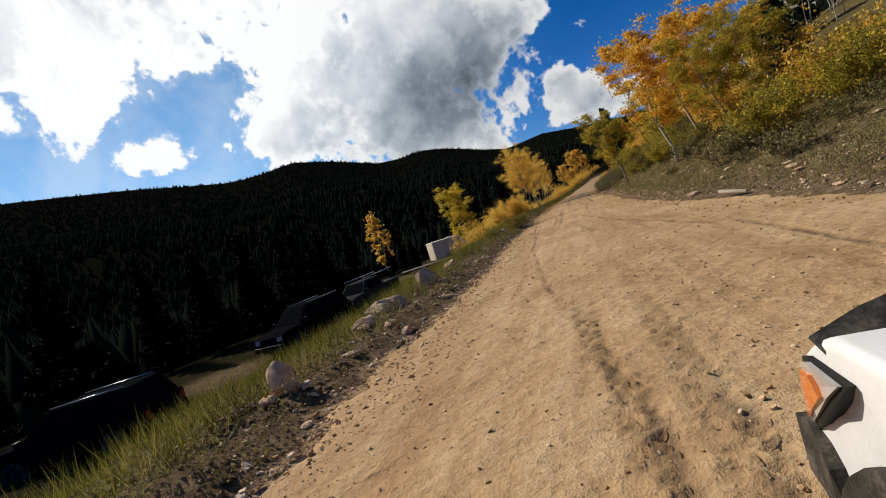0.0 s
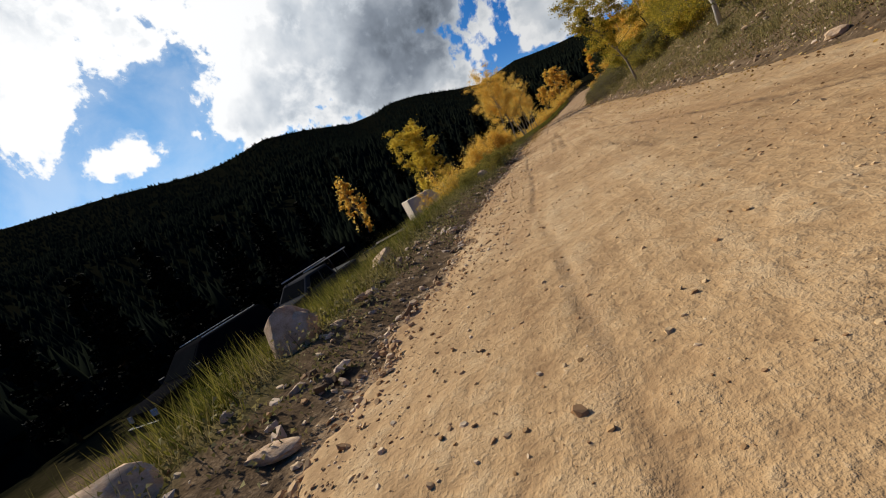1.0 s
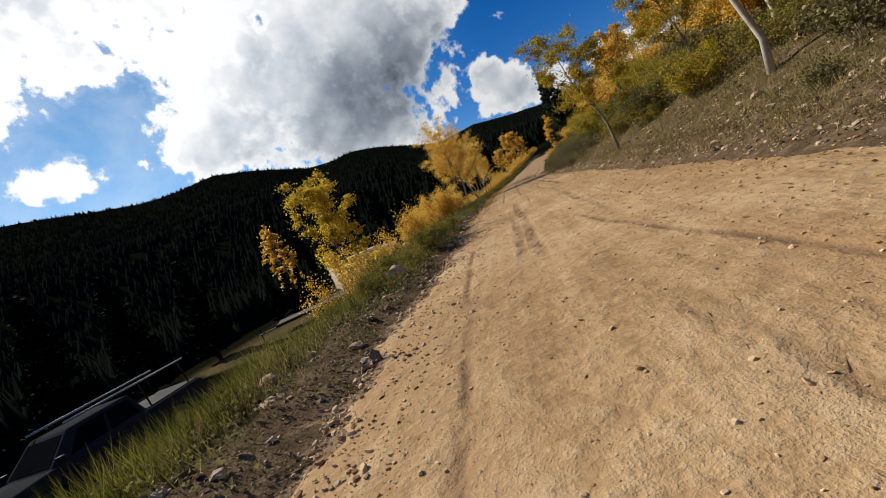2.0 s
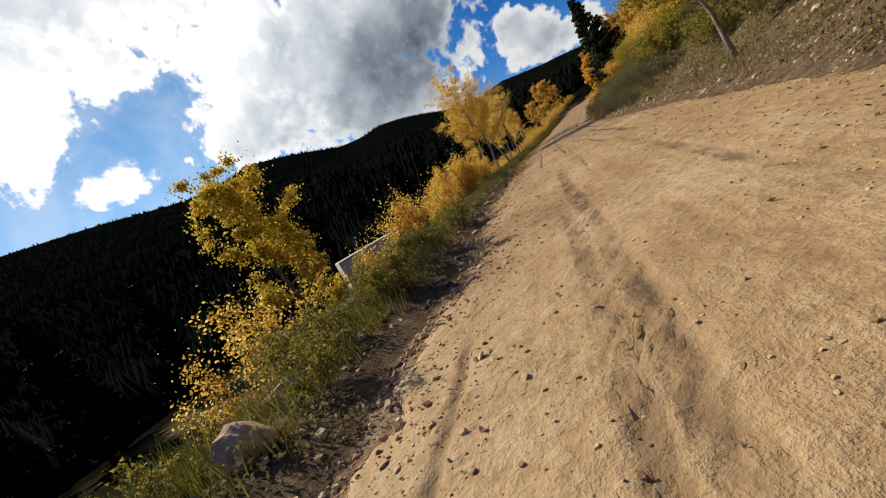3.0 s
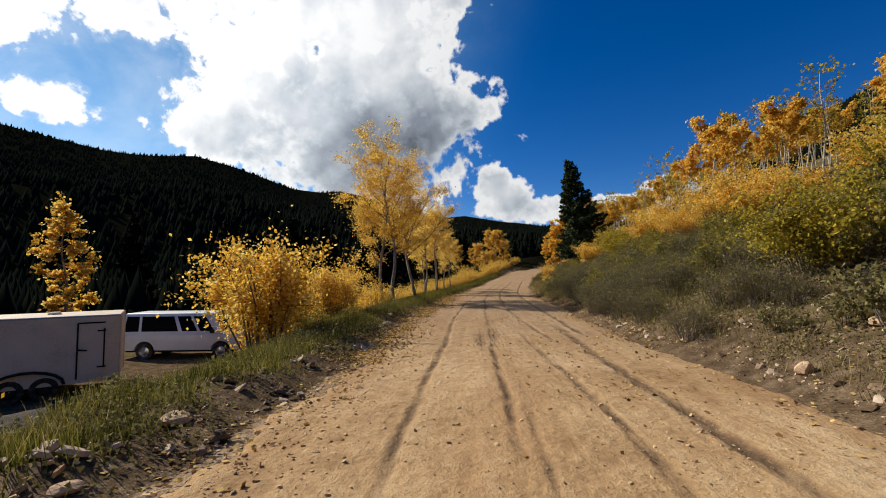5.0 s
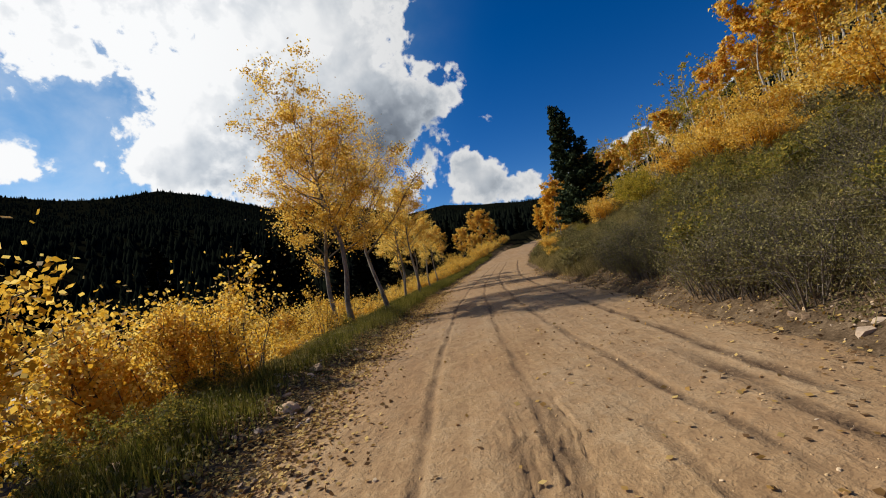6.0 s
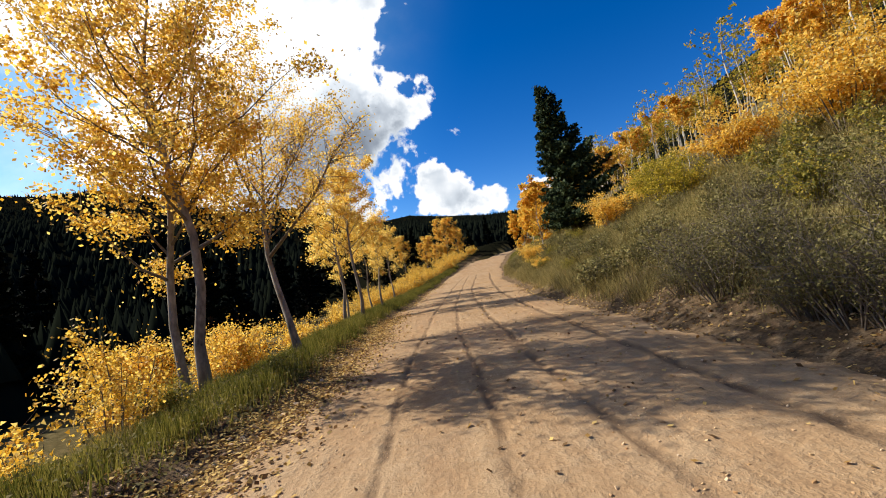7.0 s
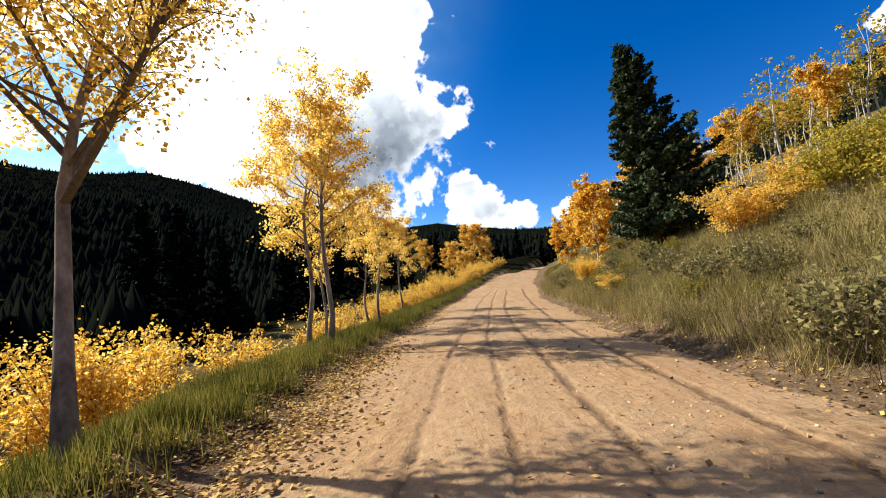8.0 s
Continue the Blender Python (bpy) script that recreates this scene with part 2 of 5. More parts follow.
M_dark_rim = material("dark_wheel_rim", [(0.02, 0.02, 0.02), (0.05, 0.05, 0.05)], 6.0, 0.5, 0, metal=0.3)
M_lamp_red = material("red_tail_lamp", [(0.25, 0.01, 0.01), (0.4, 0.02, 0.015)], 5.0, 0.3, 0, coat=0.5)


# ---- the lie of the land ----
def middle(y):
    """x of the road's middle line."""
    return 0.80 + 0.00178 * np.maximum(0.0, np.asarray(y, float) - 45) ** 2


def rise(y):
    """Height of the road."""
    y = np.asarray(y, float)
    u = np.maximum(0.0, y - 72)
    w = np.clip(u - 40, 0, 52)
    return np.where(u < 40, 0.00105 * u**2, 1.68 + 0.084 * w - 0.00081 * w**2)


def step(v, lo, hi):
    u = np.clip((np.asarray(v, float) - lo) / (hi - lo), 0, 1)
    return u * u * (3 - 2 * u)


def half_left(y):
    return 3.0 + 0.12 * np.sin(y * 0.41) + 0.08 * np.sin(y * 1.3 + 1) + 0.06 * np.sin(y * 3.7) + 0.04 * np.sin(y * 7.9 + 2)


def half_right(y):
    y = np.asarray(y, float)
    return 2.85 + 1.5 * (1 - step(y, 9, 19)) + 0.15 * np.sin(y * 0.33 + 2) + 0.08 * np.sin(y * 1.1)


def hills(az):
    """Elevation in degrees of the wooded skyline, seen from the road, over the azimuth."""
    az = np.asarray(az, float)
    crest = [(-180, 9), (-120, 13), (-75, 15.6), (-58, 15.4), (-48, 14.7), (-41, 13.6), (-35, 14.6), (-29, 13.5), (-22, 11.1), (-17, 11.6), (-12, 10.2),
             (-6, 8.1), (-1, 8.5), (4, 7.6), (10, 6.9), (16, 6.6), (22, 7.6), (30, 11.5), (36, 15.5), (46, 19.5), (60, 21.5), (100, 20), (140, 14), (180, 9)]
    a, e = zip(*crest)
    return np.interp(az, a, e) - 0.55


def wobble(x, y, s, seed=0.0):
    """Smooth random relief between about -1 and 1."""
    x, y = np.asarray(x, float) / s, np.asarray(y, float) / s
    return (np.sin(x * 1.7 + 1.3 * np.sin(y * 0.9 + seed)) + np.sin(y * 2.1 + 1.1 * np.sin(x * 1.3 + 2 * seed)) + 0.6 * np.sin(x * 3.9 + y * 3.1 + seed)
            + 0.4 * np.sin(x * 7.3 - y * 6.1 + 3 * seed)) / 3.0


def land(x, y):
    """Height of the ground."""
    x, y = np.asarray(x, float), np.asarray(y, float)
    yc = np.clip(y, -60, 160)
    c, z0 = middle(yc), rise(yc)
    dl, dr = (c - half_left(yc)) - x, x - (c + half_right(yc))  # how far beyond each road edge
    # left: a low shoulder, then the bank down to the parking ground
    drop = -1.55 - 0.65 * step(y, 12, 48)
    left = 0.16 * step(dl, 0.1, 0.9) - 0.20 * step(dl, 1.2, 2.4) + (drop + 0.06) * step(dl, 1.8, 6.2) + 0.09 * wobble(x, y, 1.1) * step(dl, 0.2, 1.6) * (1 - 0.8 * step(dl, 5, 7))
    left = left - 1.6 * step(dl, 18, 36) + (0.085 * wobble(x, y, 0.42, 3) + 0.05 * wobble(x, y, 0.21, 8)) * step(dl, 0.3, 1.0) * (1 - step(dl, 4, 6))
    # right: a cut bank, then the hillside
    cut = 0.9 * step(y, 15, 40) + 0.1
    right = (0.30 + 0.22 * cut) * np.maximum(0, dr) - (0.22 - 0.08 * step(y, 44, 60)) * np.maximum(0, dr - 6.0) + 0.12 * wobble(x, y, 1.4, 2.0) * step(dr, 0.2, 1.5) + 0.35 * wobble(x, y, 6.0, 4.0) * step(dr, 2, 8)
    near = z0 + np.where(dl > 0, left, 0) + np.where(dr > 0, right, 0)
    # far: wooded hills all round
    ox, oy = x - 0.0, y - 30.0
    r, az = np.hypot(ox, oy), np.degrees(np.arctan2(ox, oy))
    reach = 900.0 + 120 * np.cos(np.radians(az * 5))
    u = np.clip(r / reach, 0, 1.0)
    tall = np.tan(np.radians(hills(az))) * reach + 1.5
    far = tall * (0.35 * u + 0.65 * u**1.5) * (1 - 0.35 * step(r, 1.05 * reach, 3 * reach)) + 4 * wobble(x, y, 40, 1.0) * (1 - u)
    west = step(r, 70, 190) * (x < c) + step(r, 120, 260) * (x >= c)
    near_far = np.where(x < c, np.clip(near, -4.2, 60), np.minimum(near, np.tan(np.radians(20)) * r + 2))
    return near_far * (1 - west) + np.maximum(far, np.where(x < c, -4, 0)) * west


def height(x, y):
    return float(land(x, y))


# ---- mesh building ----
def mesh_of(name, verts, faces, mats, smooth=False, slots=None):
    me = bpy.data.meshes.new(name)
    me.from_pydata(np.asarray(verts, float).tolist(), [], faces.tolist() if isinstance(faces, np.ndarray) else faces)
    for m in mats if isinstance(mats, (list, tuple)) else [mats]:
        me.materials.append(m)
    if slots is not None:
        me.polygons.foreach_set("material_index", np.asarray(slots, np.int32))
    if smooth:
        me.polygons.foreach_set("use_smooth", np.ones(len(me.polygons), bool))
    me.update()
    return me


def thing(name, label, category, group="", kind="", data=None, at=(0, 0, 0), turn=0.0, size=1.0):
    ob = tagged(new(name, data), label, category, group, kind)
    ob.location, ob.rotation_euler, ob.scale = at, (0, 0, radians(turn)), (size, size, size)
    return ob


def piece(name, me, parent, label="", kind=""):
    ob = tagged(new(name, me), label, kind=kind)
    ob.parent = parent
    return ob


def part(name, bm, mat, parent, label="", smooth=True):
    me = bpy.data.meshes.new(name)
    bm.to_mesh(me)
    bm.free()
    me.materials.append(mat)
    if smooth:
        me.polygons.foreach_set("use_smooth", np.ones(len(me.polygons), bool))
        me.set_sharp_from_angle(angle=radians(38))
    return piece(name, me, parent, label)


def tube(path, radii, sides=6, cap=True):
    """A tapered pipe along the points of path: vertices and faces."""
    path = [Vector(p) for p in path]
    verts, faces = [], []
    for i, p in enumerate(path):
        d = (path[min(i + 1, len(path) - 1)] - path[max(i - 1, 0)]).normalized()
        u = d.cross(Vector((0.31, 0.95, 0.1))).normalized()
        v = d.cross(u)
        for k in range(sides):
            a = 2 * math.pi * k / sides
            verts.append(tuple(p + (u * math.cos(a) + v * math.sin(a)) * radii[i]))
        if i:
            b, c = (i - 1) * sides, i * sides
            faces += [(b + k, b + (k + 1) % sides, c + (k + 1) % sides, c + k) for k in range(sides)]
    if cap:
        faces.append(tuple(range((len(path) - 1) * sides, len(path) * sides)))
        faces.append(tuple(reversed(range(sides))))
    return verts, faces


class Pile:
    """Collects vertices and faces of many small shapes into one mesh."""

    def __init__(self):
        self.v, self.f, self.n = [], [], 0

    def put(self, verts, faces):
        self.f += [tuple(i + self.n for i in q) for q in faces]
        self.v += list(verts)
        self.n += len(verts)

    def mesh(self, name, mat, smooth=True):
        return mesh_of(name, self.v, self.f, mat, smooth)


def leaf_cloud(centres, size, rng, flat=0.0, corners=4):
    """Loose leaves at the given centres: rhombs or, with three corners, triangles, turned every way. flat: how level they lie."""
    n = len(centres)
    u = rng.normal(size=(n, 3))
    w = rng.normal(size=(n, 3))
    u[:, 2] *= 1 - flat
    w[:, 2] *= 1 - flat
    u /= np.linalg.norm(u, axis=1)[:, None] + 1e-9
    w -= u * (u * w).sum(1)[:, None]
    w /= np.linalg.norm(w, axis=1)[:, None] + 1e-9
    s = (size * rng.uniform(0.65, 1.3, n))[:, None]
    if corners == 3:
        v = np.stack([centres - u * s * 1.1, centres + u * s * 0.7 + w * s * 0.95, centres + u * s * 0.7 - w * s * 0.95], 1).reshape(-1, 3)
        return v, np.arange(3 * n).reshape(n, 3)
    v = np.stack([centres - u * s, centres + w * s * 0.72, centres + u * s, centres - w * s * 0.72], 1).reshape(-1, 3)
    q = np.arange(4 * n).reshape(n, 4)
    return v, q


def blades(x, y, z, tall, rng, lean=0.45, width=0.005):
    """Single narrow grass blades leaning every way."""
    n = len(x)
    a, b = rng.uniform(0, 6.283, n), rng.uniform(0, 6.283, n)
    h = tall * rng.uniform(0.5, 1.25, n)
    wx, wy = np.cos(a) * width, np.sin(a) * width
    ox, oy = np.cos(b) * h * lean * rng.uniform(0.2, 1, n), np.sin(b) * h * lean * rng.uniform(0.2, 1, n)
    v = np.stack([np.stack([x - wx, y - wy, z - 0.03], 1), np.stack([x + wx, y + wy, z - 0.03], 1), np.stack([x + ox, y + oy, z + h], 1)], 1).reshape(-1, 3)
    return v, np.arange(n * 3).reshape(n, 3)


# ---- setting: ground and road ----
def ground_material():
    m = bpy.data.materials.new("hillside_soil")
    m.use_nodes = True
    k = Nodes(m.node_tree)
    p = k.add("ShaderNodeTexCoord").outputs["Object"]
    bare = k.add("ShaderNodeAttribute")
    bare.attribute_name = "bare"
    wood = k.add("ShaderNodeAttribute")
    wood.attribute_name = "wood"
    n1, n2, n3 = k.noise(p, 0.35, 6, 0.65), k.noise(p, 4.0, 5, 0.65), k.noise(p, 38.0, 3, 0.6)
    turf = k.ramp(k.math("ADD", k.math("MULTIPLY", n1, 0.55), k.math("MULTIPLY", n2, 0.45)), [(0.34, (0.05, 0.041, 0.018)), (0.5, (0.105, 0.082, 0.036)), (0.66, (0.185, 0.142, 0.07))])
    soil = k.ramp(k.math("ADD", k.math("MULTIPLY", n2, 0.6), k.math("MULTIPLY", n3, 0.4)), [(0.35, (0.05, 0.034, 0.02)), (0.52, (0.13, 0.088, 0.052)), (0.68, (0.27, 0.195, 0.12))])
    # woods floor colour, near black so that it carries the shade too
    shaded_floor_col = k.ramp(n2, [(0.35, (0.004, 0.005, 0.003)), (0.65, (0.012, 0.011, 0.006))])
    edge = k.smooth(k.math("ADD", bare.outputs["Fac"], k.math("MULTIPLY", k.math("SUBTRACT", n2, 0.5), 0.9)), 0.35, 0.65)
    col = k.mix(edge, turf, soil)
    sand = k.add("ShaderNodeAttribute")
    sand.attribute_name = "sand"
    drift = k.ramp(k.math("ADD", k.math("MULTIPLY", n1, 0.5), k.math("MULTIPLY", n3, 0.5)), [(0.36, (0.24, 0.15, 0.08)), (0.5, (0.40, 0.27, 0.15)), (0.64, (0.54, 0.40, 0.25))])
    col = k.mix(k.smooth(k.math("ADD", sand.outputs["Fac"], k.math("MULTIPLY", k.math("SUBTRACT", n2, 0.5), 1.6)), 0.30, 0.70), col, drift)
    col = k.mix(wood.outputs["Fac"], col, shaded_floor_col)
    b = k.add("ShaderNodeBsdfPrincipled", {"Base Color": col, "Roughness": 0.95, "Specular IOR Level": 0.0})
    bp = k.add("ShaderNodeBump", {"Strength": 0.7, "Distance": 0.05, "Height": k.math("ADD", n2, k.math("MULTIPLY", n3, 0.4))})
    k.tree.links.new(bp.outputs[0], b.inputs["Normal"])
    k.add("ShaderNodeOutputMaterial", {0: b.outputs[0]})
    return m


def road_material():
    m = bpy.data.materials.new("packed_dirt_and_gravel")
    m.use_nodes = True
    k = Nodes(m.node_tree)
    p = k.add("ShaderNodeTexCoord").outputs["Object"]
    rut = k.add("ShaderNodeAttribute")
    rut.attribute_name = "rut"
    long = k.add("ShaderNodeMapping", {0: p, 3: (1, 0.10, 1)}).outputs[0]
    n1, n2, n3, n4 = k.noise(p, 0.30, 5, 0.6), k.noise(long, 2.6, 6, 0.65), k.noise(p, 16.0, 4, 0.7), k.noise(p, 60.0, 3, 0.65)
    n5 = k.noise(p, 210.0, 2, 0.6)
    damp = k.add("ShaderNodeAttribute")
    damp.attribute_name = "damp"
    n6 = k.noise(p, 5.0, 5, 0.65)
    loose = k.smooth(k.math("ADD", k.math("MULTIPLY", n6, 0.5), k.math("MULTIPLY", n2, 0.5)), 0.40, 0.60, 0.15, 1.0)  # loose grit lies in patches between packed dirt
    f = k.math("ADD", k.math("ADD", k.math("MULTIPLY", n1, 0.32), k.math("MULTIPLY", n2, 0.26)), k.math("ADD", k.math("MULTIPLY", n6, 0.24), k.math("MULTIPLY", n3, 0.18)))
    col = k.ramp(f, [(0.40, (0.27, 0.155, 0.069)), (0.50, (0.485, 0.309, 0.147)), (0.60, (0.66, 0.465, 0.255))])
    dust = k.smooth(k.noise(k.add("ShaderNodeMapping", {0: p, 3: (1, 0.22, 1)}).outputs[0], 0.9, 4, 0.55, 0.4), 0.50, 0.66, 0.0, 0.55)
    col = k.mix(dust, col, (0.40, 0.232, 0.105))
    wet = k.math("MULTIPLY", damp.outputs["Fac"], k.smooth(n1, 0.30, 0.62, 0.35, 1.0))
    col = k.mix(k.math("MULTIPLY", wet, 0.75), col, (0.235, 0.152, 0.092))
    worn = k.math("MULTIPLY", rut.outputs["Fac"], k.smooth(n3, 0.34, 0.52, 0.50, 0.95))
    col = k.mix(worn, col, (0.125, 0.076, 0.042))
    pits = k.math("MULTIPLY", loose, k.smooth(n4, 0.32, 0.43, 0.55, 0.0))
    col = k.mix(pits, col, (0.19, 0.115, 0.055))
    clods = k.smooth(n3, 0.27, 0.38, 0.45, 0.0)
    col = k.mix(clods, col, (0.20, 0.125, 0.062))
    grit = k.math("MULTIPLY", loose, k.smooth(n4, 0.58, 0.70))
    col = k.mix(k.math("MULTIPLY", grit, 0.35), col, (0.66, 0.52, 0.36))
    b = k.add("ShaderNodeBsdfPrincipled", {"Base Color": col, "Roughness": 0.95, "Specular IOR Level": 0.15})
    bp = k.add("ShaderNodeBump", {"Strength": 0.95, "Distance": 0.022, "Height": k.math("ADD", k.math("ADD", k.math("MULTIPLY", n6, 0.9), k.math("MULTIPLY", n3, 0.7)), k.math("MULTIPLY", loose, k.math("ADD", k.math("MULTIPLY", n4, 0.5), k.math("MULTIPLY", n5, 0.14))))})
    k.tree.links.new(bp.outputs[0], b.inputs["Normal"])
    k.add("ShaderNodeOutputMaterial", {0: b.outputs[0]})
    return m


def spaced(lo, hi, fine, far_lo, far_hi, grow=1.13):
    mid = list(np.arange(lo, hi + 1e-6, fine))
    s, v = fine, hi
    while v < far_hi:
        s *= grow
        v += s
        mid.append(v)
    s, v = fine, lo
    while v > far_lo:
        s *= grow
        v -= s
        mid.insert(0, v)
    return np.array(mid)


def sheet(name, xs, ys, zs, mat, layers):
    """A grid of quads; xs, ys, zs are 2D; layers: named values per vertex for the material."""
    h, w = xs.shape
    i = np.arange(h * w).reshape(h, w)
    faces = np.stack([i[:-1, :-1], i[:-1, 1:], i[1:, 1:], i[1:, :-1]], -1).reshape(-1, 4)
    me = mesh_of(name, np.stack([xs, ys, zs], -1).reshape(-1, 3), faces, mat, True)
    for key, values in layers.items():
        me.attributes.new(key, "FLOAT", "POINT").data.foreach_set("value", np.asarray(values, np.float32).ravel())
    return me


GRID_X, GRID_Y = spaced(-14, 16, 0.33, -3200, 3200, 1.10), spaced(-14, 96, 0.45, -3200, 4200, 1.10)


def sheet_height(x, y):
    """Height of the ground sheet itself, between its grid points."""
    i = np.clip(np.searchsorted(GRID_X, x) - 1, 0, len(GRID_X) - 2)
    j = np.clip(np.searchsorted(GRID_Y, y) - 1, 0, len(GRID_Y) - 2)
    u, v = (x - GRID_X[i]) / (GRID_X[i + 1] - GRID_X[i]), (y - GRID_Y[j]) / (GRID_Y[j + 1] - GRID_Y[j])
    a, b, c, d = (land(GRID_X[i + p], GRID_Y[j + q]) for p, q in ((0, 0), (1, 0), (0, 1), (1, 1)))
    return (a * (1 - u) + b * u) * (1 - v) + (c * (1 - u) + d * u) * v


def build_ground():
    xs, ys = np.meshgrid(GRID_X, GRID_Y, indexing="xy")
    zs = land(xs, ys)
    yc = np.clip(ys, -60, 160)
    c = middle(yc)
    dl, dr = (c - half_left(yc)) - xs, xs - (c + half_right(yc))
    on_road = (dl < -0.32) & (dr < -0.32) & (ys > -60) & (ys < 160)
    zs = np.where(on_road, zs - 0.16, zs)
    r = np.hypot(xs, ys - 30)
    lot = np.exp(-(((xs + 13.8) / 2.6) ** 2 + ((ys - 13.3) / 1.9) ** 2) ** 2)
    verge = (1 - step(dl, 0.4, 1.6)) * (dl > -0.7) + (1 - step(dr, 0.5, 2.4)) * (dr > -0.7)
    cutbank = 0.48 * (dr > 0) * (1 - step(dr, 4, 8)) * (1 - step(ys, 46, 58))
    yard = 0.75 * step(dl, 5.5, 7.5) * (1 - step(dl, 13, 16)) * step(ys, 36, 40) * (1 - step(ys, 56, 60))  # dirt before the trailer
    bare = np.clip(np.maximum(np.maximum(lot, verge), np.maximum(cutbank, yard)), 0, 1)
    # shade on the parking ground before y 32 is coloured in, lot patch excepted
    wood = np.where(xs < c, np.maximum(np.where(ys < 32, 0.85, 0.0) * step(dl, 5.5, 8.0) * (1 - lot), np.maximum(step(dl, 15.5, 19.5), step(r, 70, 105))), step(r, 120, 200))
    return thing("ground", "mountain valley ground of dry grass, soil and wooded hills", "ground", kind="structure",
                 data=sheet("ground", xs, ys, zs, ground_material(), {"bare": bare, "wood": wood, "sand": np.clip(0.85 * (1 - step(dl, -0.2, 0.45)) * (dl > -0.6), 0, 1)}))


TRACKS = [  # wheel tracks: from y, to y, offset there and there, half-width, depth, how lumpy
    (0.5, 6.5, 0.02, -0.62, 0.10, 0.9, 1.0), (0.3, 5.6, 0.29, 0.26, 0.13, 1.0, 1.0), (5.5, 12.8, -0.60, -1.62, 0.05, 0.8, 0.3), (11.5, 26, -1.60, -2.4, 0.05, 0.8, 0.3),
    (3, 10, 2.45, 2.5, 0.07, 0.8, 0.2), (8.5, 17, 2.4, 0.85, 0.07, 0.9, 0.3), (15, 24, 0.95, -0.1, 0.06, 0.8, 0.2), (13, 18.5, 0.25, -0.3, 0.12, 0.7, 0.8),
    (20, 34, -0.85, -1.1, 0.10, 1.0, 0.5), (20, 28, -1.28, -1.22, 0.08, 0.8, 0.7), (21, 35, 0.45, 0.9, 0.09, 0.8, 0.3), (30, 41, -0.46, -0.3, 0.04, 0.7, 0.3),
    (33, 48, 1.28, 1.5, 0.10, 1.3, 0.4), (45, 95, 1.78, 1.6, 0.085, 1.3, 0.3), (34, 46, 0.70, 0.25, 0.06, 1.1, 0.4), (44, 57, 0.90, 0.35, 0.06, 1.1, 0.3), (54, 95, 0.36, 0.15, 0.07, 1.2, 0.3),
    (38, 95, -0.45, -0.62, 0.05, 1.0, 0.3), (36, 95, -1.58, -1.15, 0.05, 1.0, 0.2), (43, 47, -0.62, -0.6, 0.13, 1.0, 1.0), (43, 47.2, -0.36, -0.34, 0.10, 1.0, 1.0)]


def road_relief(x, y):
    """Height over the plain road, and how much a wheel track shows."""
    c = middle(y)
    o = x - c
    rut, lump = np.zeros_like(x), np.zeros_like(x)
    for i, (y0, y1, o0, o1, w, depth, lumpy) in enumerate(TRACKS):
        line = o0 + (o1 - o0) * np.clip((y - y0) / (y1 - y0), 0, 1) + 0.06 * np.sin(y * 0.21 + 1.7 * i) + 0.025 * np.sin(y * 0.8 + 2.3 * i) + 0.012 * np.sin(y * 2.9 + i)
        come = step(y, y0, y0 + 1.5) * (1 - step(y, y1 - 2, y1)) * np.maximum(0.45 + 0.55 * step(wobble(y, 0 * y + 7.0 * i, 3.5, i), -0.35, 0.2), 0.75 * step(y, 30, 42))
        r = np.exp(-np.abs((o - line) / w) ** 3) * depth * come
        rut = np.maximum(rut, r * (1.0 if depth > 1.25 else 0.8))
        lump = np.maximum(lump, lumpy * np.exp(-np.abs((o - line) / (1.5 * w)) ** 4) * come)
    far = step(y, 30, 42)
    rut = rut * np.maximum(0.35 + 0.65 * step(wobble(x * 1.5, y * 0.8, 0.30, 2), -0.45, 0.25), 0.5 * far)
    crown = 0.05 * (1 - (o / 3.2) ** 2)
    tread = np.sin(y * 52 + 9 * np.abs(np.sin(o * 14)) + 2 * wobble(x, y, 0.3, 4)) * step(wobble(x, y, 0.13, 7), -0.3, 0.3)
    z = crown - 0.034 * rut * (1 - 0.4 * lump) + 0.024 * tread * lump + (0.005 + 0.020 * lump) * wobble(x, y, 0.055, 6)
    z = z + 0.014 * wobble(x, y, 0.55, 3) + 0.008 * wobble(x, y, 0.21, 5) + 0.025 * wobble(x, y, 2.6, 9)
    return z, np.clip(1.25 * rut * (1 - 0.15 * lump), 0, 1)


def build_road():
    ys = np.concatenate([np.arange(-14, -1, 0.3), np.arange(-1, 8, 0.035), np.arange(8, 30, 0.07), np.arange(30, 62, 0.12), np.arange(62, 96, 0.25), np.arange(96, 158, 0.7)])
    t = np.linspace(0, 1, 270)
    left, right = middle(ys) - half_left(ys) - 0.25, middle(ys) + half_right(ys) + 0.25
    xs = left[:, None] + (right - left)[:, None] * t[None, :]
    yy = np.repeat(ys[:, None], len(t), 1)
    z, rut = road_relief(xs, yy)
    rim = np.minimum(t, 1 - t)[None, :] * (right - left)[:, None]
    z = z * step(rim, 0, 0.9) + rise(yy) + 0.03 - 0.15 * (1 - step(rim + 0.16 * wobble(xs, yy, 0.42, 1) + 0.08 * wobble(xs, yy, 0.15, 4) - 0.06, 0, 0.36))
    return thing("road", "sandy dirt road with wheel ruts and loose gravel", "road", kind="structure", data=sheet("road", xs, yy, z, road_material(), {"rut": rut, "damp": 0.12 + 0.6 * step(yy + 2 * wobble(xs, yy, 3), 38, 52)}))


ground = build_ground()
road = build_road()


def road_z(x, y):
    x, y = np.asarray(x, float), np.asarray(y, float)
    return road_relief(x, y)[0] + rise(y) + 0.03


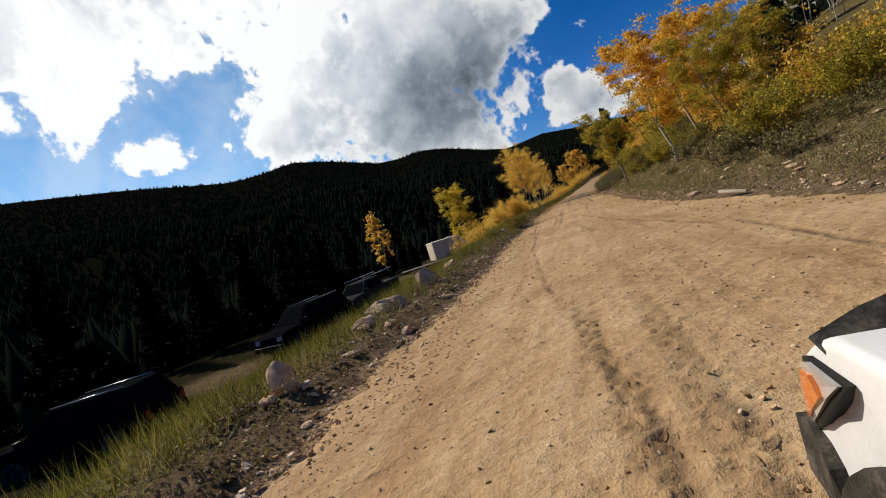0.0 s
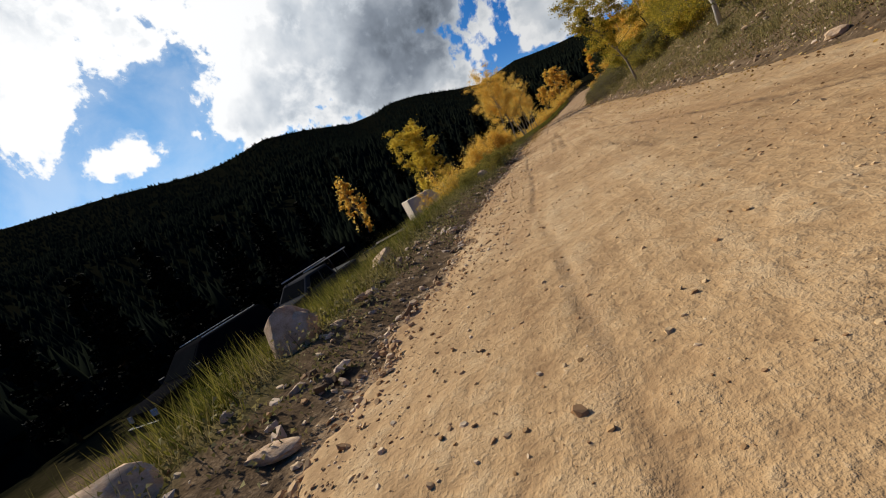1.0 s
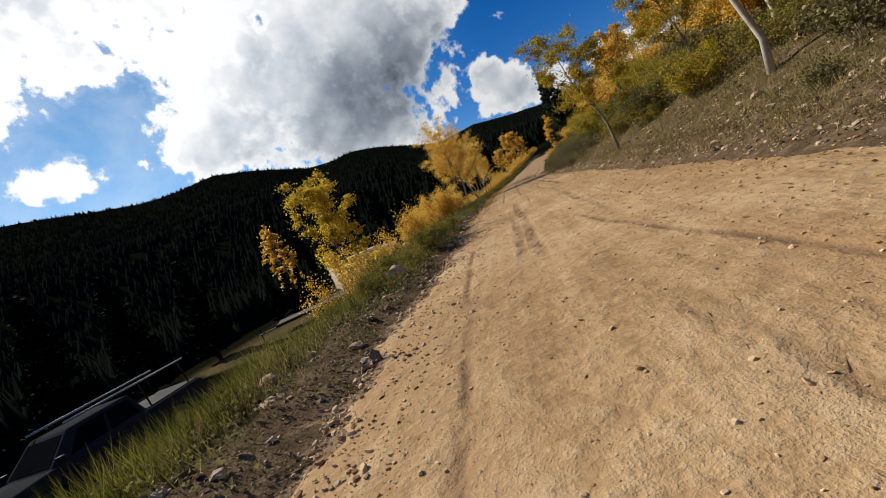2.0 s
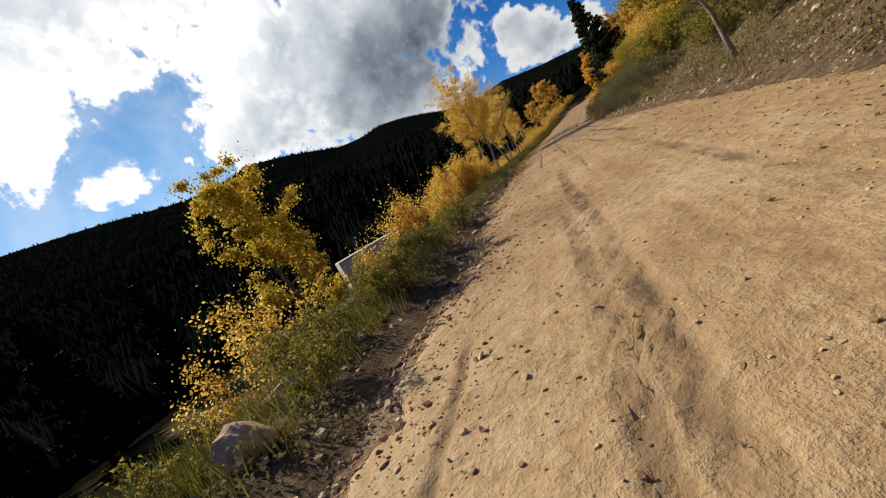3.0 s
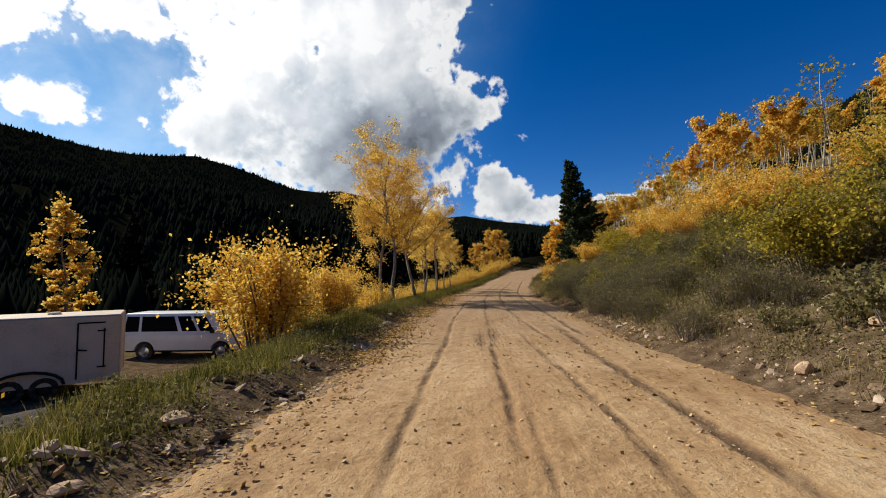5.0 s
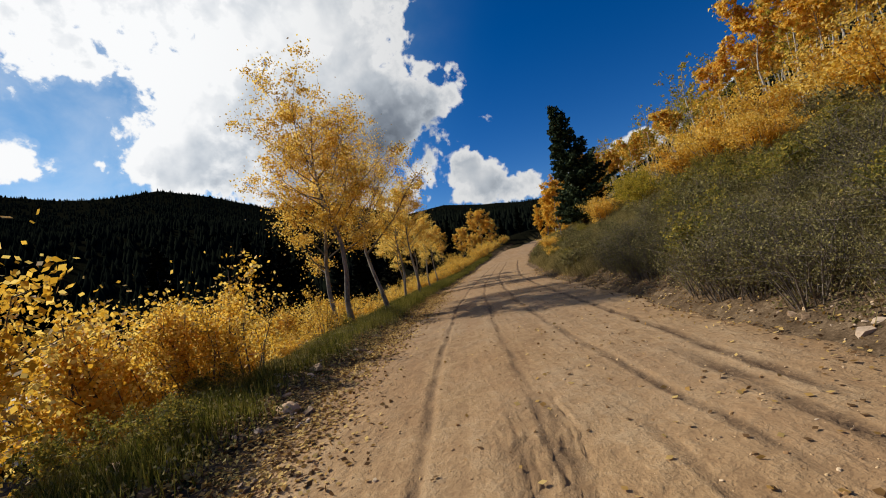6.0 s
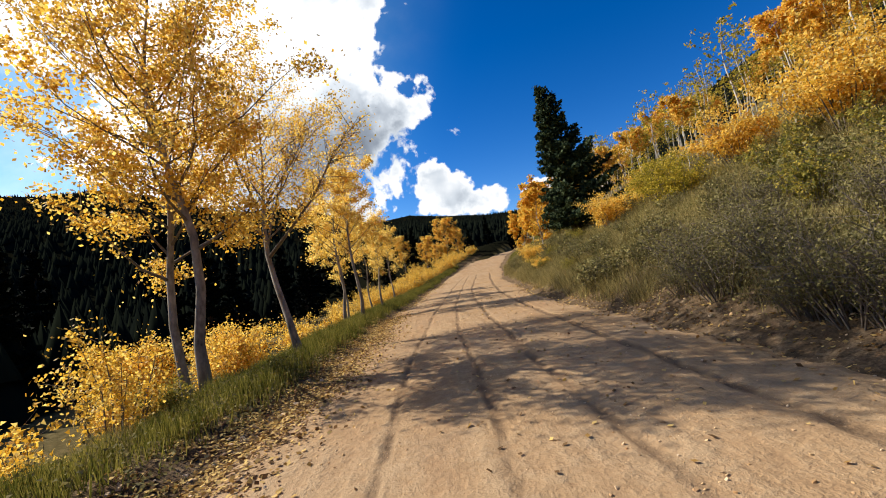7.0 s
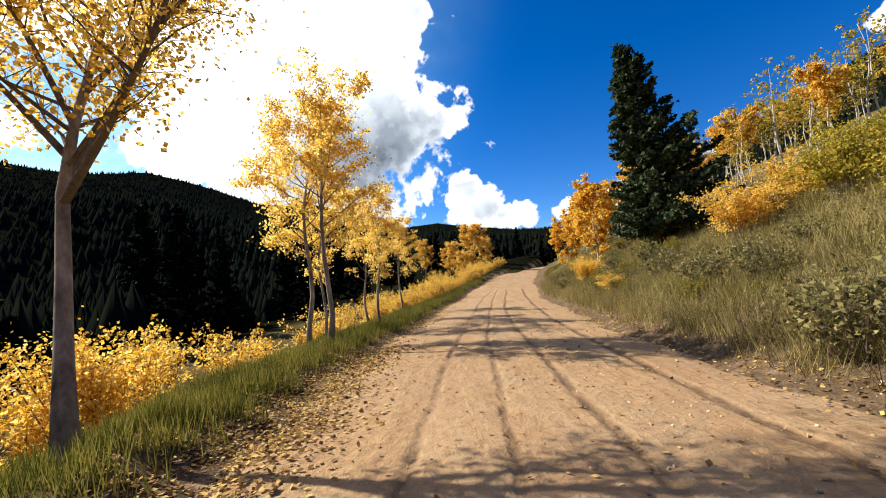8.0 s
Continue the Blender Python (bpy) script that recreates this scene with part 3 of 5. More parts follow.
# ---- trees ----
def aspen(name, seed, tall, spread, leaves, leaf_size, mat, bark, label, low=0.35, limbs=16, lean=(0.0, 0.0), thick=0.0125, category="tree", clump=0.32, group="roadside aspens", split=True, corners=4, twigs=7, spine=None, forks=()):
    """An aspen: a tapered pale trunk, limbs with twigs, and a crown of loose leaves in tufts round the twigs.
    spine: sideways shift of the trunk at even steps up, in metres; forks: (start, bearing, steepness, length) of heavy limbs."""
    rng = np.random.default_rng(seed)
    root = thing(name, label, category, group)
    n = 9
    path = [Vector((lean[0] * (i / (n - 1)) ** 1.3 * tall + 0.02 * tall * math.sin(i * 1.1 + seed), lean[1] * (i / (n - 1)) ** 1.3 * tall + 0.015 * tall * math.cos(i * 0.9 + seed), tall * 0.93 * i / (n - 1) - 0.25 * (i == 0))) for i in range(n)]
    path[0].x, path[0].y = 0, 0
    if spine:
        for q, (sx, sy) in zip(path, spine):
            q.x, q.y = sx, sy
    rad = [thick * tall * (1 - 0.86 * i / (n - 1)) * (1.35 if i == 0 else 1) for i in range(n)]
    piece("trunk", mesh_of("trunk", *tube(path, rad, 9), bark, True), root)
    wood = Pile()
    spots = []
    plan = []
    for j in range(limbs):
        s = low + (0.96 - low) * (j + rng.uniform(0, 0.8)) / limbs
        long = spread * (0.45 + 0.75 * math.sin(math.pi * min(1, (s - low) / (1.02 - low) * 0.85 + 0.12))) * rng.uniform(0.7, 1.15)
        plan.append((s, j * 2.399 + rng.uniform(-0.5, 0.5), rng.uniform(0.35, 0.95), long, 0.45, twigs))
    for s, bearing, steep, long in forks:
        plan.append((s, radians(bearing), steep, long, 0.72, twigs * 3))
    for s, a, up, long, heavy, count in plan:
        k = s * (n - 1)
        i0 = min(int(k), n - 2)
        base = path[i0].lerp(path[i0 + 1], k - i0)
        d = Vector((math.cos(a), math.sin(a), up)).normalized()
        p, limb = base.copy(), [base.copy()]
        for q in range(4):
            d = (d + Vector((rng.normal() * 0.16, rng.normal() * 0.16, 0.10))).normalized()
            p = p + d * long / 4
            limb.append(p.copy())
        r0 = rad[i0] * heavy
        if split:
            wood = Pile()
        wood.put(*tube(limb, [r0, r0 * 0.75, r0 * 0.5, r0 * 0.32, r0 * 0.14], 5, False))
        for q in range(count):
            f = rng.uniform(0.25, 1.0) * 4
            b0 = limb[min(int(f), 3)].lerp(limb[min(int(f), 3) + 1], f - min(int(f), 3))
            td = (d + Vector(rng.normal(size=3)) * 0.75).normalized()
            end = b0 + td * min(long, spread) * rng.uniform(0.16, 0.38)
            mid = b0.lerp(end, 0.5) + Vector((0, 0, 0.02 * tall * rng.uniform(-0.3, 0.6)))
            wood.put(*tube([b0, mid, end], [r0 * 0.26, r0 * 0.17, r0 * 0.06], 3, False))
            spots += [b0.lerp(end, 0.45), mid, end, end]
        if split:
            piece("limb", wood.mesh("limb", M_twig), root)
    if not split:
        piece("branchwork", wood.mesh("branchwork", M_twig), root, kind="stuff")
    spots = np.array([tuple(p) for p in spots])
    # tufts: many leaves crowd round few spots, so that light and gaps show between them
    tufts = spots[rng.choice(len(spots), max(40, len(spots) // 2), replace=False)]
    size = rng.uniform(0.5, 1.5, len(tufts))
    weight = size**2 * rng.uniform(0.15, 1, len(tufts))
    at = rng.choice(len(tufts), leaves, p=weight / weight.sum())
    reach = rng.choice([0.55, 0.9, 1.5], (leaves, 1), p=[0.5, 0.4, 0.1]) * size[at][:, None]
    c = tufts[at] + rng.normal(size=(leaves, 3)) * reach * clump * np.array([1, 1, 0.62]) * spread * 0.24
    piece("crown", mesh_of("crown", *leaf_cloud(c, leaf_size, rng, 0.0, corners), mat), root)
    return root


def shrub(name, seed, tall, wide, stems, leaves, leaf_size, mat, label, category="bush", group="roadside bushes", bark=None, airy=0.55, split=True, corners=4):
    """A many-stemmed bush with leaves along its upper stems."""
    rng = np.random.default_rng(seed)
    root = thing(name, label, category, group)
    wood, spots = Pile(), []
    for j in range(stems):
        a, far = rng.uniform(0, 6.283), rng.uniform(0.15, 1) ** 0.7
        foot = Vector((math.cos(a) * wide * 0.16 * far, math.sin(a) * wide * 0.16 * far, -0.12))
        h = tall * rng.uniform(0.55, 1.0) * (1 - 0.3 * far)
        tip = Vector((math.cos(a) * wide * 0.5 * far, math.sin(a) * wide * 0.5 * far, h))
        mid = foot.lerp(tip, 0.5) + Vector((rng.normal() * 0.05 * wide, rng.normal() * 0.05 * wide, 0.06 * tall))
        r = 0.006 * tall + 0.004
        if split:
            wood = Pile()
        wood.put(*tube([foot, mid, tip], [r, r * 0.7, r * 0.25], 4, False))
        for q in range(6):
            f = rng.uniform(0.3, 1)
            b0 = foot.lerp(mid, f * 2) if f < 0.5 else mid.lerp(tip, f * 2 - 1)
            end = b0 + Vector((rng.normal(), rng.normal(), abs(rng.normal()) * 0.8)) * 0.16 * wide
            wood.put(*tube([b0, end], [r * 0.4, r * 0.12], 3, False))
            spots += [b0, b0.lerp(end, 0.6), end]
        if split:
            piece("stem", wood.mesh("stem", bark or M_twig), root)
    if not split:
        piece("branchwork", wood.mesh("branchwork", bark or M_twig), root, kind="stuff")
    spots = np.array([tuple(p) for p in spots])
    weight = rng.uniform(0, 1, len(spots)) ** 2 + 0.05
    pick = spots[rng.choice(len(spots), leaves, p=weight / weight.sum())]
    c = pick + rng.normal(size=(leaves, 3)) * rng.choice([0.5, 1.0, 1.7], (leaves, 1), p=[0.45, 0.4, 0.15]) * 0.10 * airy * np.array([wide, wide, tall * 0.9])
    c[:, 2] = np.maximum(c[:, 2], 0.04)
    piece("foliage", mesh_of("foliage", *leaf_cloud(c, leaf_size, rng, 0.0, corners), mat), root)
    return root


def conifer(name, seed, tall, wide, label, rows=26, group="", lopsided=0.0, size=0.085, mat=M_needle):
    """A spruce: trunk, drooping boughs in whorls, and needle sprays along them."""
    rng = np.random.default_rng(seed)
    root = thing(name, label, "tree", group)
    piece("trunk", mesh_of("trunk", *tube([(0, 0, -0.4), (0, 0, tall * 0.5), (0, 0, tall * 0.97)], [0.02 * tall, 0.012 * tall, 0.002 * tall], 9), M_pine_bark, True), root)
    wood, spots = Pile(), []
    for i in range(rows):
        s = 0.10 + 0.89 * i / rows
        for j in range(7):
            a = rng.uniform(0, 6.283)
            long = wide * (1.02 - s) ** 0.85 * rng.uniform(0.55, 1.12) * (1 + lopsided * math.cos(a))
            b0 = Vector((0, 0, tall * (s + rng.uniform(-0.012, 0.012))))
            d = Vector((math.cos(a), math.sin(a), 0))
            mid = b0 + d * long * 0.55 + Vector((0, 0, -0.06 * long))
            end = b0 + d * long + Vector((0, 0, 0.10 * long))
            wood.put(*tube([b0, mid, end], [0.0035 * tall, 0.002 * tall, 0.0006 * tall], 3, False))
            m = max(6, int(42 * long))
            f = rng.uniform(0.15, 1.05, m) ** 0.7
            across = rng.normal(size=m) * 0.17 * long * (1.15 - f)
            x = np.where(f < 0.55, f / 0.55, 1.0)
            y = np.clip((f - 0.55) / 0.45, 0, 1.1)
            p = np.outer(1 - x, b0) + np.outer(x, mid) + np.outer(y, end - mid)
            side = np.array((-math.sin(a), math.cos(a), 0))
            spots.append(p + np.outer(across, side) + rng.normal(size=(m, 3)) * 0.035 * wide * 0.5)
    piece("branchwork", wood.mesh("branchwork", M_pine_bark), root, kind="stuff")
    c = np.concatenate(spots)
    c = np.concatenate([c, c + rng.normal(size=c.shape) * 0.07])
    piece("needles", mesh_of("needles", *leaf_cloud(c, size, rng, 0.35, 3), mat), root)
    return root


def set_down(proto, places, sink=0.0):
    """Copies of a thing at (x, y, turn, size); the first place takes the thing itself."""
    for i, (x, y, turn, size) in enumerate(places):
        m = pose(x, y, height(x, y) - sink, 0, 0, turn) @ Matrix.Scale(size, 4)
        if i == 0:
            proto.matrix_basis = m
        else:
            ob = copy_thing(proto, pose(x, y, height(x, y) - sink, 0, 0, turn))
            ob.scale = (size, size, size)


# ---- far woods ----
def build_woods():
    rng = np.random.default_rng(5)
    n = 32000
    az, u = rng.uniform(-120, 75, n * 2), rng.uniform(0, 1, n * 2)
    r = 24 + 920 * u**1.35
    x, y = r * np.sin(np.radians(az)), 30 + r * np.cos(np.radians(az))
    ok = np.where(x < middle(np.clip(y, -60, 160)), (x < -19.5 - 8 * (y < 60)), r > 210)
    ok |= (x > -19.5) & (az < 14) & (r > 150)
    ok &= ~((x > -36) & (y > 36) & (y < 66))
    ok &= (r > 26) & ((az < -9) | (r > 150))
    x, y = x[ok][:n], y[ok][:n]
    n = len(x)
    z = sheet_height(x, y) - 0.6
    h = rng.uniform(3.2, 6.2, n)
    v, f = [], []
    for lo, hi, ww in ((0.04, 0.72, 1.0), (0.42, 1.0, 0.6)):
        t = rng.uniform(0, 6.28, n)
        w = h * rng.uniform(0.20, 0.34, n) * ww
        ring = [np.stack([x + np.cos(t + k * 1.2566) * w * rng.uniform(0.7, 1.25, n), y + np.sin(t + k * 1.2566) * w * rng.uniform(0.7, 1.25, n), z + h * (lo + rng.uniform(-0.03, 0.03, n))], 1) for k in range(5)]
        top = np.stack([x, y, z + h * hi], 1)
        first = sum(len(a) for a in v)
        v.append(np.stack(ring + [top], 1).reshape(-1, 3))
        i = first + np.arange(n) * 6
        f += [np.stack([i + k, i + (k + 1) % 5, i + 5], 1) for k in range(5)]
    return thing("far_woods", "spruce and fir forest covering the hills, coloured dark for shade", "forest", kind="stuff", data=mesh_of("far_woods", np.concatenate(v), np.concatenate(f), M_woods, True))


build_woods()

# ---- trees left of the road ----
asp_a = aspen("aspen_tree", 11, 8.5, 2.6, 16000, 0.038, M_leaf, M_bark, "tall golden aspen with thinning leaves beside the dirt road", low=0.34, limbs=24, lean=(-0.05, 0.02))
set_down(asp_a, [(-4.15, 56.9, 0, 1.0), (-4.9, 57.7, 130, 0.95)])
asp_b = aspen("aspen_tree", 12, 7.6, 2.5, 15000, 0.035, M_leaf, M_bark, "half-bare golden aspen with a crooked trunk beside the road", low=0.42, limbs=22, twigs=14,
              spine=((0, 0), (-0.30, 0.3), (-0.58, 0.6), (-0.78, 0.8), (-0.83, 1.0), (-0.83, 1.25), (-0.82, 1.5), (-0.85, 1.7), (-0.85, 1.9)), forks=((0.36, -15, 0.85, 4.2), (0.40, 75, 1.8, 4.0), (0.44, 200, 1.2, 3.6), (0.50, -70, 1.5, 3.2), (0.56, 10, 1.3, 3.4)))
set_down(asp_b, [(-3.3, 59.75, 0, 1.0)])
asp_e = aspen("aspen_tree", 15, 6.6, 1.75, 10000, 0.040, M_leaf_pale, M_bark, "slim golden aspen beside the road", low=0.42, limbs=18, lean=(-0.04, 0.0), thick=0.012)
set_down(asp_e, [(-3.7, 67.4, 200, 1.0), (-2.75, 66.2, 90, 0.93), (-2.5, 72.2, 300, 0.78), (-3.4, 74.5, 20, 0.8), (-4.2, 70.5, 150, 0.85), (-2.4, 78.5, 70, 0.75)])
asp_c = aspen("aspen_tree", 13, 5.0, 1.25, 22000, 0.031, M_leaf_turn, M_twig, "young aspen turning from green to yellow above the parking ground", low=0.2, limbs=26, lean=(-0.1, -0.06))
set_down(asp_c, [(-6.75, 30.0, 0, 1.1)])
asp_far = aspen("aspen_tree", 16, 9.0, 2.4, 9000, 0.10, M_leaf, M_bark, "golden aspen where the road bends", low=0.28, limbs=20, group="aspens at the bend", split=False, corners=3)
set_down(asp_far, [(4.6, 131, 0, 1.05), (0.5, 128, 80, 0.75), (2.2, 122, 140, 0.6), (7.2, 137, 200, 0.8), (-4, 135, 260, 0.8)])
asp_lone = aspen("aspen_tree", 17, 8.0, 1.5, 8000, 0.085, M_leaf, M_bark, "lone golden aspen before the dark woods", low=0.12, limbs=24, group="aspens in the valley")
set_down(asp_lone, [(-30.0, 64.4, 0, 1.32)])

bush_a = shrub("aspen_bush", 21, 3.0, 2.3, 20, 11000, 0.034, M_leaf, "bright yellow aspen saplings at the road edge")
set_down(bush_a, [(-5.25, 45.4, 120, 1.25), (-4.7, 49.2, 30, 0.8), (-7.4, 50.2, 90, 1.6), (-8.6, 52.0, 190, 1.3),
                   (-6.2, 53.0, 10, 0.85), (-8.6, 61.2, 50, 0.8), (-6.9, 64.3, 100, 1.15), (-10.5, 64.5, 170, 1.3)])
bush_thin = shrub("aspen_sapling", 23, 2.5, 1.5, 9, 1900, 0.034, M_leaf, "thin yellow aspen saplings with few leaves", airy=0.8)
set_down(bush_thin, [(-5.0, 26.2, 40, 0.75), (-5.9, 26.8, 100, 0.95), (-6.5, 26.1, 10, 0.85), (-7.6, 39.0, 60, 1.35), (-6.9, 39.4, 200, 1.1),  (-5.1, 51.2, 200, 1.25), (-6.2, 50.0, 260, 1.1), (-4.6, 55.2, 30, 0.8)])
sapling = shrub("aspen_sapling", 30, 2.7, 1.45, 11, 4600, 0.033, M_leaf, "leafy orange-gold aspen sapling at the road shoulder", airy=0.75)
set_down(sapling, [(-4.85, 33.8, 0, 0.95), (-7.0, 34.1, 110, 1.0)])
bush_low = shrub("golden_shrub", 24, 1.9, 2.0, 18, 2800, 0.04, M_leaf, "low golden shrubs below the road shoulder", group="golden undergrowth", corners=3)
rng = np.random.default_rng(41)
low_spots = [(-6.8, 56.0, 60, 1.1), (-7.9, 67.0, 33, 1.3), (-6.2, 70.5, 210, 1.0), (-10.5, 71.0, 280, 1.6)]
for i in range(15):
    yy = 63 + i * 3.7 + rng.uniform(-1, 1)
    low_spots.append((float(middle(yy)) - 6.2 - rng.uniform(0, 3.4), yy, rng.uniform(0, 360), rng.uniform(0.75, 1.25)))
for i in range(12):
    yy = 80 + i * 4
    low_spots.append((float(middle(yy)) - 4.4 - rng.uniform(0, 1.5), yy, rng.uniform(0, 360), rng.uniform(0.7, 1.1)))
for i in range(34):
    yy = rng.uniform(84, 142)
    low_spots.append((float(middle(yy)) - 5 - rng.uniform(0, 10), yy, rng.uniform(0, 360), rng.uniform(0.8, 1.5)))
set_down(bush_low, low_spots)

rng = np.random.default_rng(19)
LOT_EDGE = [(-20.5 - 2.2 * (i % 2) + rng.uniform(-0.6, 0.6), -12 + 2.0 * i + rng.uniform(-0.6, 0.6), rng.uniform(0, 360), rng.uniform(0.72, 0.86)) for i in range(25) if i not in (13, 14)] + [(-20, 44.5, 10, 0.45), (-18, 43.6, 70, 0.42), (-16.4, 42.6, 130, 0.4)]  # firs along the parking ground
conifer_near = conifer("fir_tree", 33, 9.0, 1.9, "fir at the foot of the wooded hill, needles coloured dark for shade", rows=18, group="firs at the hill foot", size=0.14, mat=M_needle_shaded)
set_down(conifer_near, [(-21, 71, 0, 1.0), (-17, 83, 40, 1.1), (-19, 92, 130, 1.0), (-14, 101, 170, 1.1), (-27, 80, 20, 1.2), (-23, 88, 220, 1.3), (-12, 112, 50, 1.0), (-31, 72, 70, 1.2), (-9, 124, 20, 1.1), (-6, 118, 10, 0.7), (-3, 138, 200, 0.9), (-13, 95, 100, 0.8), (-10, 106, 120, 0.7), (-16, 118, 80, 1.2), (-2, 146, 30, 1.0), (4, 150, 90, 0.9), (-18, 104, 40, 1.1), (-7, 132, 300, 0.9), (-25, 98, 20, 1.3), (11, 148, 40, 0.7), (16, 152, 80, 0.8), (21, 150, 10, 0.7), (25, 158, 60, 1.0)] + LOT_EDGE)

# ---- trees right of the road ----
spruce = conifer("spruce_tree", 31, 10.2, 3.1, "dark green spruce standing over the road bank", lopsided=0.3, rows=38, size=0.10)
set_down(spruce, [(9.9, 75.2, -30, 1.0)])
spruce.rotation_euler[1] = radians(-6)
spruce_up = conifer("spruce_tree", 32, 5.0, 1.3, "small dark spruce on the hillside", rows=18, group="hillside spruces")
set_down(spruce_up, [(10.6, 22.5, 0, 1.0), (14.5, 19.0, 60, 1.2), (24, 52, 120, 1.3), (30, 60, 20, 1.4)])
asp_d = aspen("aspen_tree", 14, 6.6, 2.3, 20000, 0.050, M_leaf_orange, M_bark_white, "orange-gold aspen leaning over the bank", low=0.3, limbs=20, lean=(-0.17, 0.0), group="hillside aspens")
set_down(asp_d, [(6.3, 25.5, 0, 1.0), (8.2, 28.0, 20, 1.0), (9.0, 24.0, 330, 0.9)])
asp_y = aspen("aspen_tree", 18, 5.2, 1.9, 20000, 0.034, M_leaf_green, M_bark, "yellow-green aspen leaning out from the bank", low=0.25, limbs=20, lean=(-0.25, -0.02), group="hillside aspens")
set_down(asp_y, [(4.75, 33.7, 0, 1.0), (7.6, 21.0, 15, 0.85), (8.8, 19.0, 340, 0.8), (7.4, 31.0, 20, 0.9)])
asp_h = aspen("aspen_tree", 19, 6.0, 1.5, 4200, 0.080, M_leaf, M_bark_white, "pale-trunked aspen with a small orange crown on the hillside", low=0.62, limbs=14, thick=0.010, group="hillside aspen stand", split=False, corners=3)
asp_hb = aspen("aspen_tree", 20, 5.8, 1.1, 420, 0.06, M_leaf_green, M_bark_white, "nearly bare pale-trunked aspen on the hillside", low=0.45, limbs=14, thick=0.009, group="hillside aspen stand", split=False)
rng = np.random.default_rng(77)
stand_full, stand_bare = [], []
while len(stand_full) < 62:
    xx, yy = 12.5 + 24 * rng.uniform(0, 1) ** 1.2, rng.uniform(42, 96)
    if not (xx < 14 and 66 < yy < 82):
        stand_full.append((xx, yy, rng.uniform(0, 360), rng.uniform(0.6, 0.95)))
while len(stand_bare) < 130:
    xx, yy = rng.uniform(13, 38), rng.uniform(54, 112)
    stand_bare.append((xx, yy, rng.uniform(0, 360), rng.uniform(0.75, 1.15)))
set_down(asp_h, stand_full)
set_down(asp_hb, stand_bare)
asp_bend = aspen("aspen_tree", 25, 5.0, 1.7, 6000, 0.085, M_leaf_orange, M_bark_white, "orange aspen crowding the road side past the spruce", low=0.15, limbs=18, group="aspens past the spruce", split=False, corners=3)
set_down(asp_bend, [(9.6, 83, 0, 1.0), (11.5, 88, 70, 1.1), (10.6, 93, 150, 0.9), (13.6, 97, 220, 1.1), (14.5, 104, 30, 1.0), (17, 108, 120, 1.1), (18.5, 114, 250, 1.0), (13, 82, 80, 1.1), (21, 121, 20, 1.1), (16, 90, 10, 1.2)])

bush_b = shrub("willow_bush", 22, 2.0, 2.6, 22, 8000, 0.036, M_leaf_green, "yellow-green bush on the bank", group="bank bushes")
set_down(bush_b, [(6.4, 43.5, 0, 0.95), (9.0, 40.5, 120, 0.8), (9.2, 63.5, 220, 0.9), (10.2, 66.5, 20, 1.0), (8.4, 37.0, 80, 0.7), (9.6, 44.5, 130, 1.0), (6.6, 29.4, 10, 0.8), (7.4, 17.0, 10, 1.0), (9.0, 15.0, 10, 1.1)])
bush_o = shrub("golden_bush", 26, 1.9, 2.4, 22, 8000, 0.036, M_leaf, "golden bush on the grassy bank", group="bank bushes")
set_down(bush_o, [(9.0, 68.6, 0, 0.95), (11.2, 63.0, 80, 1.1), (10.4, 58.5, 150, 1.2), (12.6, 55.2, 200, 1.2), (11.6, 69.5, 30, 1.0), (10.8, 50.2, 250, 0.9), (9.6, 55.5, 250, 0.8), (13.4, 60.2, 40, 1.25), (10.4, 52.0, 100, 1.15), (6.4, 72.5, 60, 0.4), (12.5, 48.5, 10, 1.2), (7.7, 79.0, 0, 0.8), (8.4, 22.8, 10, 1.2), (9.6, 18.0, 50, 1.3), (11.5, 15.0, 90, 1.3), (10.2, 31.5, 10, 1.3), (11.5, 36.5, 70, 1.3)])
bush_olive = shrub("olive_bush", 28, 1.25, 1.7, 18, 2700, 0.033, M_leaf_olive, "olive-green brush on the grassy bank", group="bank brush", corners=3)
rng = np.random.default_rng(95)
olive = []
while len(olive) < 26:
    yy = rng.uniform(45, 59) if len(olive) < 16 else rng.uniform(59, 92)
    d = rng.uniform(0.9, 6.0)
    olive.append((float(middle(yy) + half_right(yy)) + d, yy, rng.uniform(0, 360), rng.uniform(0.55, 0.95) * (1.0 if yy < 59 else 0.7)))
for i in range(26):
    yy = rng.uniform(24, 48)
    olive.append((float(middle(yy) + half_right(yy)) + rng.uniform(1.6, 6.5), yy, rng.uniform(0, 360), rng.uniform(0.5, 0.9)))
for i in range(12):
    yy = rng.uniform(20, 34) if i % 2 else rng.uniform(46, 56)
    olive.append((float(middle(yy) - half_left(yy)) - rng.uniform(1.2, 2.6), yy, rng.uniform(0, 360), rng.uniform(0.35, 0.6)))
olive += [(-4.3 - 0.5 * (i % 3), 31.5 + 1.7 * i, 50 * i, 0.5 + 0.1 * (i % 3)) for i in range(4)]
olive += [(-3.0 - 0.75 * (i % 3), 24.2 + 0.8 * i, 70 * i, 0.42 + 0.12 * (i % 2)) for i in range(12)]
set_down(bush_olive, olive)
bush_sage = shrub("sage_bush", 27, 0.75, 1.1, 14, 850, 0.03, M_sage, "grey-green sagebrush on the stony bank", group="bank brush", split=False, corners=3)
rng = np.random.default_rng(91)
sage = []
while len(sage) < 210:
    yy = rng.uniform(4, 92)
    d = rng.uniform(0.7, 8.5)
    xx = float(middle(yy) + half_right(yy)) + d
    if d > 1.8 + 1.2 * math.sin(yy * 0.7) or yy > 48:
        sage.append((xx, yy, rng.uniform(0, 360), rng.uniform(0.6, 1.35)))
set_down(bush_sage, sage)
